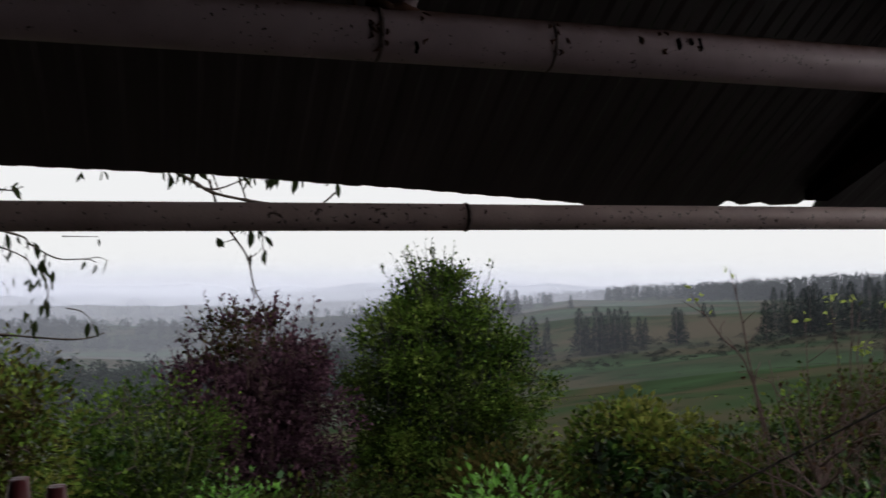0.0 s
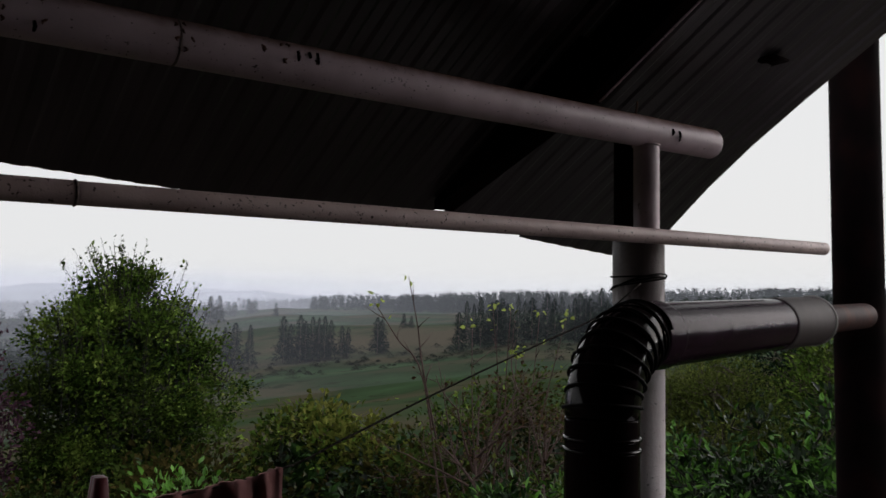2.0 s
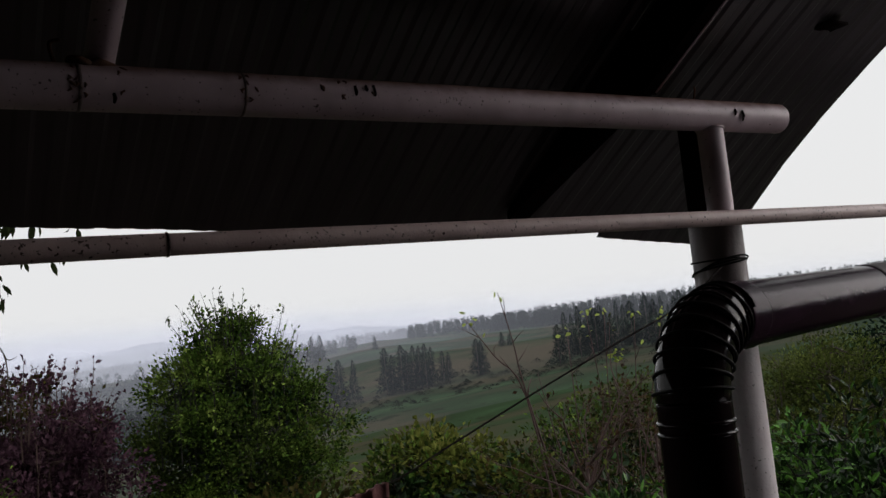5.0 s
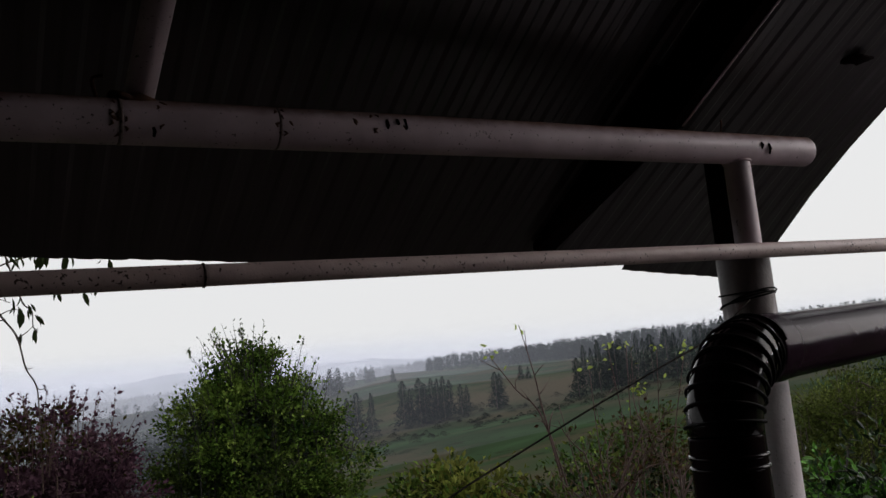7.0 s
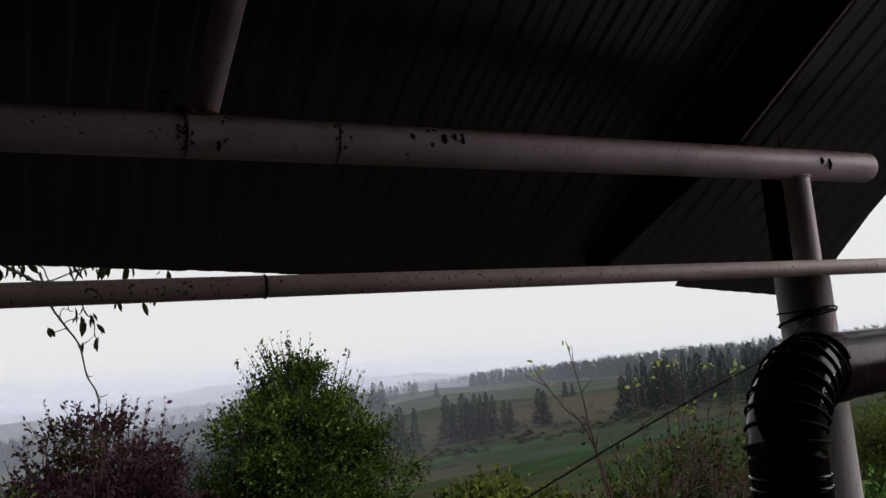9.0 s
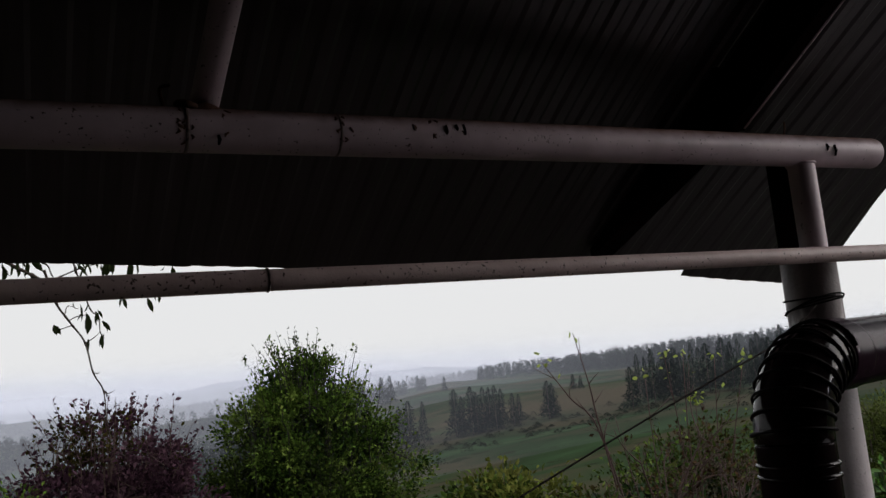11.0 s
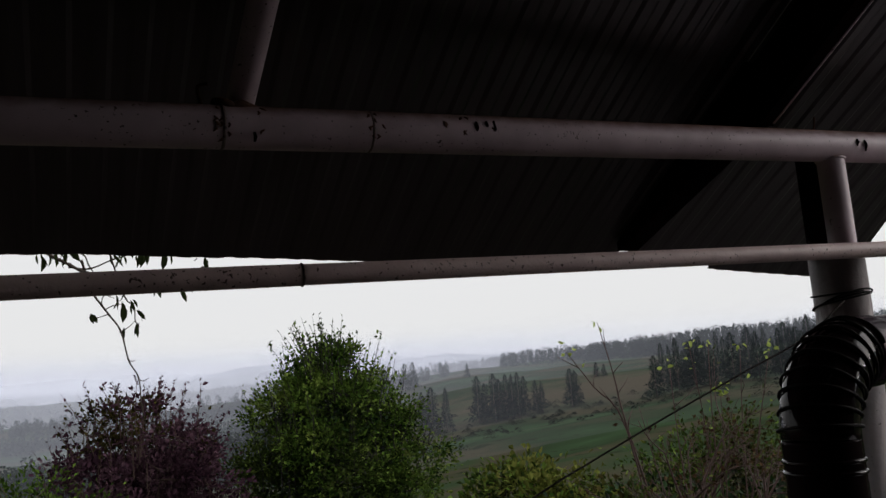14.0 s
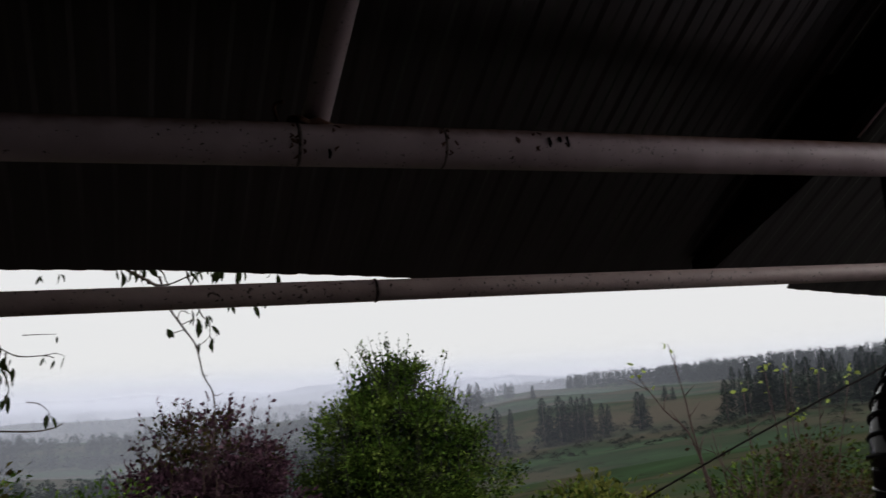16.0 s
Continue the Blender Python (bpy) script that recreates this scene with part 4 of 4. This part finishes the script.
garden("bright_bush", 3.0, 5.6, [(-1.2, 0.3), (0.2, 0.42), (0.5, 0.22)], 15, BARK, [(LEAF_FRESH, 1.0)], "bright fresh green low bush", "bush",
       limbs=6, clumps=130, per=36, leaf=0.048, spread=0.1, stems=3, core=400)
garden("yellowing_shrub", 29.3, 9.0, [(-1.6, 1.0), (-0.3, 1.1), (0.3, 0.85), (0.72, 0.35)], 16, RED_BARK, [(LEAF_BROWN, 0.22), (LEAF_BUSH, 0.3), (LEAF_BIG, 0.2), (LEAF_YELLOW, 0.28)],
       "shrub with yellowing and brown leaves", "shrub", limbs=12, clumps=300, per=52, core=2500, leaf=0.080, aspect=0.65, spread=0.10, gaps=-0.1, stems=3, shoots=14, shoot_len=0.2)
garden("brown_shrub", 21.0, 8.2, [(-1.4, 0.7), (-0.1, 0.8), (0.25, 0.45)], 17, RED_BARK, [(LEAF_BROWN, 0.5), (LEAF_BUSH, 0.5)],
       "low shrub with dull green and brown leaves", "shrub", limbs=8, clumps=330, per=26, leaf=0.08, aspect=0.6, spread=0.14, stems=3)
garden("brown_shrub", 35.5, 8.0, [(-1.4, 0.9), (-0.1, 0.9), (0.35, 0.5)], 18, RED_BARK, [(LEAF_DARK, 0.4), (LEAF_BROWN, 0.35), (LEAF_BUSH, 0.25)],
       "low shrub with dark and brown leaves", "shrub", limbs=8, clumps=380, per=26, leaf=0.08, aspect=0.6, spread=0.15, stems=3)
TWIG = material("bare_red_twigs", [(0.040, 0.020, 0.016), (0.070, 0.037, 0.031)], 25, 0.8, bump=0.4)


def twig_shrub(az, d, fork, reach, seed, n=10):
    """Half-bare shrub: a short trunk, then limbs that fan out and fork three times."""
    r = np.random.default_rng(seed)
    base = np.array(out_at(az, d, gz(az, d)))
    head = np.array(out_at(az, d, fork))
    root = thing("bare_twig_shrub", tuple(base), "half-bare shrub of reddish twigs with few leaves", "shrub")
    part("trunk", tube([base, (base + head) / 2 + r.normal(0, 0.05, 3), head], [0.026, 0.020, 0.014], 9), TWIG, root)
    P, D = [], []

    def grow(a, way, ln, rad, depth):
        b = a + way * ln
        m = (a + b) / 2 + r.normal(0, 0.09, 3) * ln
        pts = [a * (1 - t) ** 2 + m * 2 * t * (1 - t) + b * t * t for t in np.linspace(0, 1, 6)]
        shape = [tube(pts, [max(0.0014, rad * (1 - 0.55 * t)) for t in np.linspace(0, 1, 6)], 5, False)]
        if depth == 0:
            k = r.integers(0, 4)
            f = r.uniform(0.3, 1, k)[:, None]
            P.append(a + (b - a) * f + r.normal(0, 0.02, (k, 3)))
            D.append(way + r.normal(0, 0.7, (k, 3)))
            return shape
        for _ in range(r.integers(2, 5)):
            w = way + r.normal(0, 0.46, 3) + np.array([0, 0, 0.12])
            w /= np.linalg.norm(w)
            shape += grow(pts[r.integers(1, 6)], w, ln * r.uniform(0.38, 0.62), rad * 0.5, depth - 1)
        return shape

    for i in range(n):
        ang, tilt = i * 2.4 + r.normal(0, 0.3), radians(r.uniform(12, 72))
        w = np.array([math.cos(ang) * math.sin(tilt), math.sin(ang) * math.sin(tilt), math.cos(tilt)])
        part("limb", join(*grow(head - np.array([0, 0, r.uniform(0, 0.25)]), w, reach * r.uniform(0.5, 0.75), 0.011, 3)), TWIG, root)
    P, D = np.concatenate(P), np.concatenate(D)
    cut = r.uniform(0, 1, len(P))
    for mat, lo, hi in ((LEAF_RUST, 0, 0.55), (LEAF_BUSH, 0.55, 0.8), (LEAF_OLIVE, 0.8, 1.01)):
        q = (cut >= lo) & (cut < hi)
        tagged(part("foliage", leaves(P[q], D[q], 0.040, r, 0.6, 0.1), mat, root, smooth=False), kind="stuff")


twig_shrub(39.2, 6.0, 0.66, 0.80, 19, 9)
twig_shrub(43.6, 7.4, 0.42, 0.72, 29, 8)
garden("dull_shrub", 40.5, 9.2, [(-1.8, 1.0), (-0.2, 1.25), (0.5, 1.0), (0.95, 0.35)], 33, RED_BARK, [(LEAF_BROWN, 0.2), (LEAF_BUSH, 0.35), (LEAF_BIG, 0.35), (LEAF_YELLOW, 0.1)],
       "dull olive shrub behind the bare twigs", "shrub", limbs=14, clumps=330, per=46, leaf=0.06, core=2500, spread=0.14, stems=3, shoots=50, shoot_len=0.3)
garden("laurel_bush", 41.5, 5.6, [(-1.2, 0.5), (0.1, 0.6), (0.36, 0.35), (0.48, 0.15)], 20, DARK_BARK, [(LEAF_DARK, 0.76), (LEAF_FRESH, 0.24)],
       "dark green bush with large glossy leaves", "bush", "glossy bushes", limbs=8, clumps=150, per=30, leaf=0.072, aspect=0.40, spread=0.085, stems=4, fancy=True, rise=0.12, droop=0.0, gaps=-0.05, core=500)
garden("laurel_bush", 49.0, 6.2, [(-1.2, 0.5), (0.2, 0.65), (0.45, 0.4), (0.6, 0.15)], 21, DARK_BARK, [(LEAF_DARK, 0.76), (LEAF_FRESH, 0.24)],
       "dark green bush with large glossy leaves", "bush", "glossy bushes", limbs=8, clumps=160, per=30, leaf=0.072, aspect=0.40, spread=0.085, stems=4, fancy=True, rise=0.12, droop=0.0, gaps=-0.05, core=500)
garden("laurel_bush", 56.0, 6.4, [(-1.2, 0.7), (0.3, 0.9), (0.75, 0.6), (1.0, 0.2)], 22, DARK_BARK, [(LEAF_DARK, 0.76), (LEAF_FRESH, 0.24)],
       "dark green bush with large glossy leaves", "bush", "glossy bushes", limbs=8, clumps=300, per=30, leaf=0.072, aspect=0.40, spread=0.085, stems=4, fancy=True, rise=0.12, droop=0.0, gaps=-0.05, core=900)
garden("laurel_bush", 63.0, 6.0, [(-1.2, 0.6), (0.4, 0.8), (0.9, 0.5), (1.12, 0.2)], 23, DARK_BARK, [(LEAF_DARK, 0.76), (LEAF_FRESH, 0.24)],
       "dark green bush with large glossy leaves", "bush", "glossy bushes", limbs=8, clumps=240, per=30, leaf=0.072, aspect=0.40, spread=0.085, stems=4, fancy=True, rise=0.12, droop=0.0, gaps=-0.05, core=900)
garden("laurel_bush", 20.3, 6.0, [(-1.2, 0.3), (0.2, 0.42), (0.45, 0.2)], 24, DARK_BARK, [(LEAF_DARK, 0.55), (LEAF_FRESH, 0.45)],
       "low bright bush with large leaves", "bush", limbs=6, clumps=110, per=22, leaf=0.068, aspect=0.45, spread=0.1, stems=3, fancy=True)
garden("dark_bush", 31.0, 6.2, [(-1.2, 0.6), (-0.2, 0.7), (0.12, 0.35)], 25, DARK_BARK, [(LEAF_DARK, 0.7), (LEAF_BUSH, 0.3)],
       "dark green low bush in the garden", "bush", limbs=7, clumps=200, per=22, leaf=0.09, aspect=0.45, spread=0.13, stems=3, fancy=True)
for az, d, top, seed in ((6.5, 8.6, -0.05, 51), (11.5, 9.2, -0.1, 52), (-7.0, 9.5, 0.1, 53), (25.0, 7.6, 0.0, 54), (0.5, 9.6, 0.0, 55)):
    garden("dark_bush", az, d, [(-1.9, 0.7), (top - 0.5, 0.85), (top - 0.1, 0.5), (top, 0.2)], seed, DARK_BARK, [(LEAF_BUSH, 0.5), (LEAF_BROWN, 0.3), (LEAF_DARK, 0.2)],
           "dark green low bush in the garden", "bush", limbs=7, clumps=130, per=46, leaf=0.07, spread=0.13, stems=3)
garden("olive_tree", 54.2, 11.0, [(-1.6, 0.7), (0.0, 0.95), (0.6, 0.85), (1.0, 0.55), (1.25, 0.2)], 26, BARK, [(LEAF_BUSH, 0.25), (LEAF_OLIVE, 0.75)],
       "rounded yellow-green small tree", "tree", limbs=14, clumps=420, per=130, leaf=0.042, core=6000, core_mat=LEAF_OLIVE, spread=0.13, shoots=40, shoot_len=0.25)
garden("green_tree", 62.5, 12.0, [(-1.6, 0.9), (0.2, 1.2), (0.8, 1.0), (1.3, 0.6), (1.55, 0.2)], 27, BARK, [(LEAF_BUSH, 0.4), (LEAF_BIG, 0.6)],
       "green garden tree behind the bushes", "tree", limbs=14, clumps=700, per=30, leaf=0.07, spread=0.14, shoots=30, shoot_len=0.25)
garden("green_tree", 58.6, 17.0, [(-2.4, 1.0), (0.0, 1.5), (0.8, 1.2), (1.2, 0.7), (1.45, 0.25)], 34, BARK, [(NEEDLE, 0.5), (LEAF_BUSH, 0.5)],
       "dark green tree behind the garden", "tree", limbs=14, clumps=620, per=28, leaf=0.1, spread=0.18, shoots=20, shoot_len=0.3)
garden("green_tree", 48.0, 14.0, [(-1.6, 0.9), (0.0, 1.1), (0.5, 0.7), (0.8, 0.3)], 28, BARK, [(LEAF_BROWN, 0.4), (LEAF_BUSH, 0.6)],
       "dull green garden tree behind the bushes", "tree", limbs=12, clumps=380, per=24, leaf=0.07, spread=0.15, shoots=16, shoot_len=0.25)

# a thin sapling with few lime leaves, in front of the far wood
sapling = thing("sapling", tuple(out_at(40.5, 6.4, gz(40.5, 6.4))), "thin sapling with a few lime-yellow leaves", "sapling")
rng = np.random.default_rng(31)
sb = sapling.location.copy()
tips = [(34.46, 3.0), (32.1, 1.4), (41.8, -1.9), (40.2, 1.0), (41.4, 1.1), (43.3, 0.6), (38.8, -0.1), (45.1, 0.5), (36.6, -2.6)]
for az, el in tips:
    tip = out_at(az, 6.4 + rng.normal(0, 0.15), 1.6 + 6.4 * math.tan(radians(el)))
    mid = sb.lerp(tip, 0.55) + Vector((rng.normal(0, 0.08), rng.normal(0, 0.05), 0.12))
    if az < 35:
        mid = out_at(35.9 + rng.normal(0, 0.15), 6.4, 1.13)
    line = smooth_line([sb, sb.lerp(mid, 0.5) + Vector((rng.normal(0, 0.06), 0, 0)), mid, mid.lerp(tip, 0.5) + Vector((rng.normal(0, 0.03), 0, 0.02)), tip], 4)
    shape = [tube(line, [0.013 * (1 - 0.8 * k / (len(line) - 1)) for k in range(len(line))], 6)]
    for k in range(8, len(line) - 1, 2):
        b = line[k] + Vector((rng.normal(0, 0.09), rng.normal(0, 0.05), rng.uniform(0.05, 0.16)))
        shape.append(tube([line[k], (line[k] + b) / 2 + Vector((rng.normal(0, 0.012), 0, 0)), b], [0.0040, 0.0030, 0.0016], 5))
    part("stem", join(*shape), TWIG, sapling)
P, D = [], []
for az, el, n in ((41.8, -1.95, 9), (40.2, 1.05, 4), (41.4, 1.1, 3), (43.3, 0.6, 4), (45.1, 0.6, 5), (40.2, 0.0, 3), (38.8, -0.1, 2), (33.7, 0.3, 1), (32.3, 1.2, 4), (34.4, 2.9, 2), (43.6, -1.6, 1)):
    c = np.array(out_at(az, 6.4, 1.6 + 6.4 * math.tan(radians(el))))
    for _ in range(int(n * 1.6)):
        P.append(c + rng.normal(0, 0.026, 3))
        D.append(np.array([rng.normal(0, 0.8), rng.normal(0, 0.5), rng.normal(-0.2, 0.5)]))
for p, d in zip(P, D):
    part("leaf", leaves(np.array([p]), np.array([d]), 0.043, rng, 0.65, 0.1, True), LEAF_LIME, sapling)

# ---- far conifers, woods and mist ----
def conifer_shape(seed, n=2300):
    """A ragged columnar conifer of height 1 with drooping clumps of needles."""
    r = np.random.default_rng(seed)
    h = 0.06 + 0.94 * r.uniform(0, 1, n) ** 0.8
    env = 0.19 * np.minimum(1, 0.6 + h / 0.2) * (1 - h) ** 0.58 + 0.003
    a = r.uniform(0, 2 * math.pi, n)
    lump = np.array([1 + 1.5 * noise.noise(Vector((math.cos(x) * 1.6, math.sin(x) * 1.6, z * 13 + seed))) for x, z in zip(a, h)])
    q = env * lump * r.uniform(0, 1, n) ** 0.45
    P = np.stack([np.cos(a) * q, np.sin(a) * q, h], 1)
    D = np.stack([np.cos(a), np.sin(a), r.normal(0.1, 0.35, n)], 1)
    return leaves(P, D, 0.054 * (1.1 - 0.75 * h), r, 0.6, 0.15)


def conifer(seed):
    root = thing("conifer_tree", (0, 0, 0), "tall dark columnar conifer on the far slope", "conifer", "conifers on the far slope")
    part("trunk", tube([(0, 0, -0.02), (0, 0, 0.5), (0, 0, 0.97)], [0.014, 0.009, 0.002], 6), BARK, root)
    part("crown", conifer_shape(seed), NEEDLE, root, smooth=False)
    return root


def stand(az, d, top_el, wide, source, made):
    zb = ground_z(az, d) - 0.3
    h = 1.6 + d * math.tan(radians(top_el)) - zb
    p = out_at(az, d, zb)
    ob = copy_thing(source, pose(*p, 0, 0, az * 400)) if made else source
    if not made:
        ob.matrix_basis = pose(*p, 0, 0, az * 400)
    ob.scale = (h * wide, h * wide, h)
    return ob


kinds = [conifer(s) for s in (41, 42, 43)]
LONE = [(25.85, 300, 0.2, 1.0), (26.3, 306, -0.3, 0.9), (26.95, 296, 0.3, 1.0), (27.3, 300, -0.1, 0.9), (27.75, 303, 0.2, 0.8), (28.15, 300, 0.15, 0.8), (28.55, 297, 0.25, 0.8),
        (28.95, 302, 0.0, 0.9), (29.7, 300, -0.35, 0.9), (30.1, 304, -0.45, 0.8), (32.05, 302, 0.25, 1.1), (32.35, 306, 0.1, 1.0), (23.7, 300, -0.4, 0.7), (22.75, 303, -0.3, 1.1),
        (22.1, 310, -0.6, 0.9), (33.8, 440, 0.55, 1.2), (34.3, 446, 0.4, 1.2), (25.3, 590, 1.1, 1.0), (21.1, 590, 1.42, 1.1), (21.65, 596, 1.46, 1.1), (19.6, 590, 1.2, 1.1)]
for x in np.arange(37.5, 50.5, 0.42):
    LONE.append((float(x + 0.2 * math.sin(x * 31)), 305 + 24 * math.sin(x * 5), 1.2 + 0.6 * math.sin(x * 9.1) * math.sin(x * 2.3) + 0.035 * (x - 37) * 2, 0.95 + 0.35 * math.sin(x * 17)))
for i, (az, d, el, wide) in enumerate(LONE):
    stand(az, d, el, wide, kinds[i % 3], i >= 3)


def wood(name, label, spots, seed, size, mat=None, n=46, fat=0.24):
    """Uncounted far trees: ragged upright clumps."""
    r = np.random.default_rng(seed)
    P, D = [], []
    for az, d, h in spots:
        b = np.array(out_at(az, d, ground_z(az, d)))
        z = 0.03 + 0.97 * r.uniform(0, 1, n) ** 1.2
        q = h * fat * np.clip(1 - z, 0.02, 1) ** 0.8 * 1.15 * r.uniform(0.1, 1, n)
        a = r.uniform(0, 2 * math.pi, n)
        P.append(b + np.stack([np.cos(a) * q, np.sin(a) * q, z * h * 0.9], 1))
        D.append(np.stack([np.cos(a), np.sin(a), r.normal(0.4, 0.4, n)], 1))
    ob = part(name, leaves(np.concatenate(P), np.concatenate(D), size, r, 0.8, 0), mat or FAR_WOOD, smooth=False)
    return tagged(ob, label, "wood", kind="stuff")


r = np.random.default_rng(77)
spots = []
for _ in range(2300):
    az = r.uniform(23.0, 70)
    d = r.uniform(630, 860) if az > 33 else r.uniform(700, 1250) if az > 27.5 else r.uniform(1000, 1300)
    spots.append((az, d, r.uniform(8.5, 12.5) * float(np.interp(az, [25, 40], [1.1, 1.3]))))
for _ in range(60):
    spots.append((r.uniform(18, 24), r.uniform(640, 800), r.uniform(9, 14)))
wood("far_wood", "hazy dark conifer wood along the far ridge", spots, 78, 1.2, None, 80, 0.20)
spots = []
for _ in range(420):
    spots.append((r.uniform(47, 72), r.uniform(260, 420), r.uniform(9, 14)))
wood("slope_wood", "dark conifer wood on the near slope", spots, 79, 1.3, None, 90, 0.17)
spots = []
for _ in range(500):
    az = r.uniform(-16, 12)
    spots.append((az, 330 + 60 * math.sin(az * 0.4) + r.uniform(0, 60), r.uniform(6, 11)))
for _ in range(500):
    az = r.uniform(-16, 14)
    spots.append((az, r.uniform(820, 1350), r.uniform(8, 14)))
for _ in range(3800):
    az, d = r.uniform(-18, 20), r.uniform(330, 1000)
    if noise.noise(Vector((az * 0.16, d * 0.006, 3))) > -0.02:
        spots.append((az, d, r.uniform(7, 13)))
wood("valley_wood", "misty woods in the valley", spots, 80, 1.5, None, 60, 0.30)
spots = []
for _ in range(170):
    az = r.uniform(20, 46)
    spots.append((az, float(np.interp(az, [20, 30, 44], [282, 290, 262])) + r.normal(0, 22), r.uniform(0.7, 2.0)))
wood("far_scrub", "low brownish scrub across the far meadow", spots, 81, 0.30, SCRUB, 150, 1.5)


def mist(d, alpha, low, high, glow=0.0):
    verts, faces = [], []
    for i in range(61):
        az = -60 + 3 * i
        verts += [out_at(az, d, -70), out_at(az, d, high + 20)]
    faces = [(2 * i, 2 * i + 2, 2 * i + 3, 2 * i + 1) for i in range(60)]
    ob = part("mist", (verts, faces), mist_material("glowing_mist_veil", alpha, low, high, glow))
    return tagged(ob, "glowing sheet that stands in for rain mist over the valley", "mist", kind="stuff")


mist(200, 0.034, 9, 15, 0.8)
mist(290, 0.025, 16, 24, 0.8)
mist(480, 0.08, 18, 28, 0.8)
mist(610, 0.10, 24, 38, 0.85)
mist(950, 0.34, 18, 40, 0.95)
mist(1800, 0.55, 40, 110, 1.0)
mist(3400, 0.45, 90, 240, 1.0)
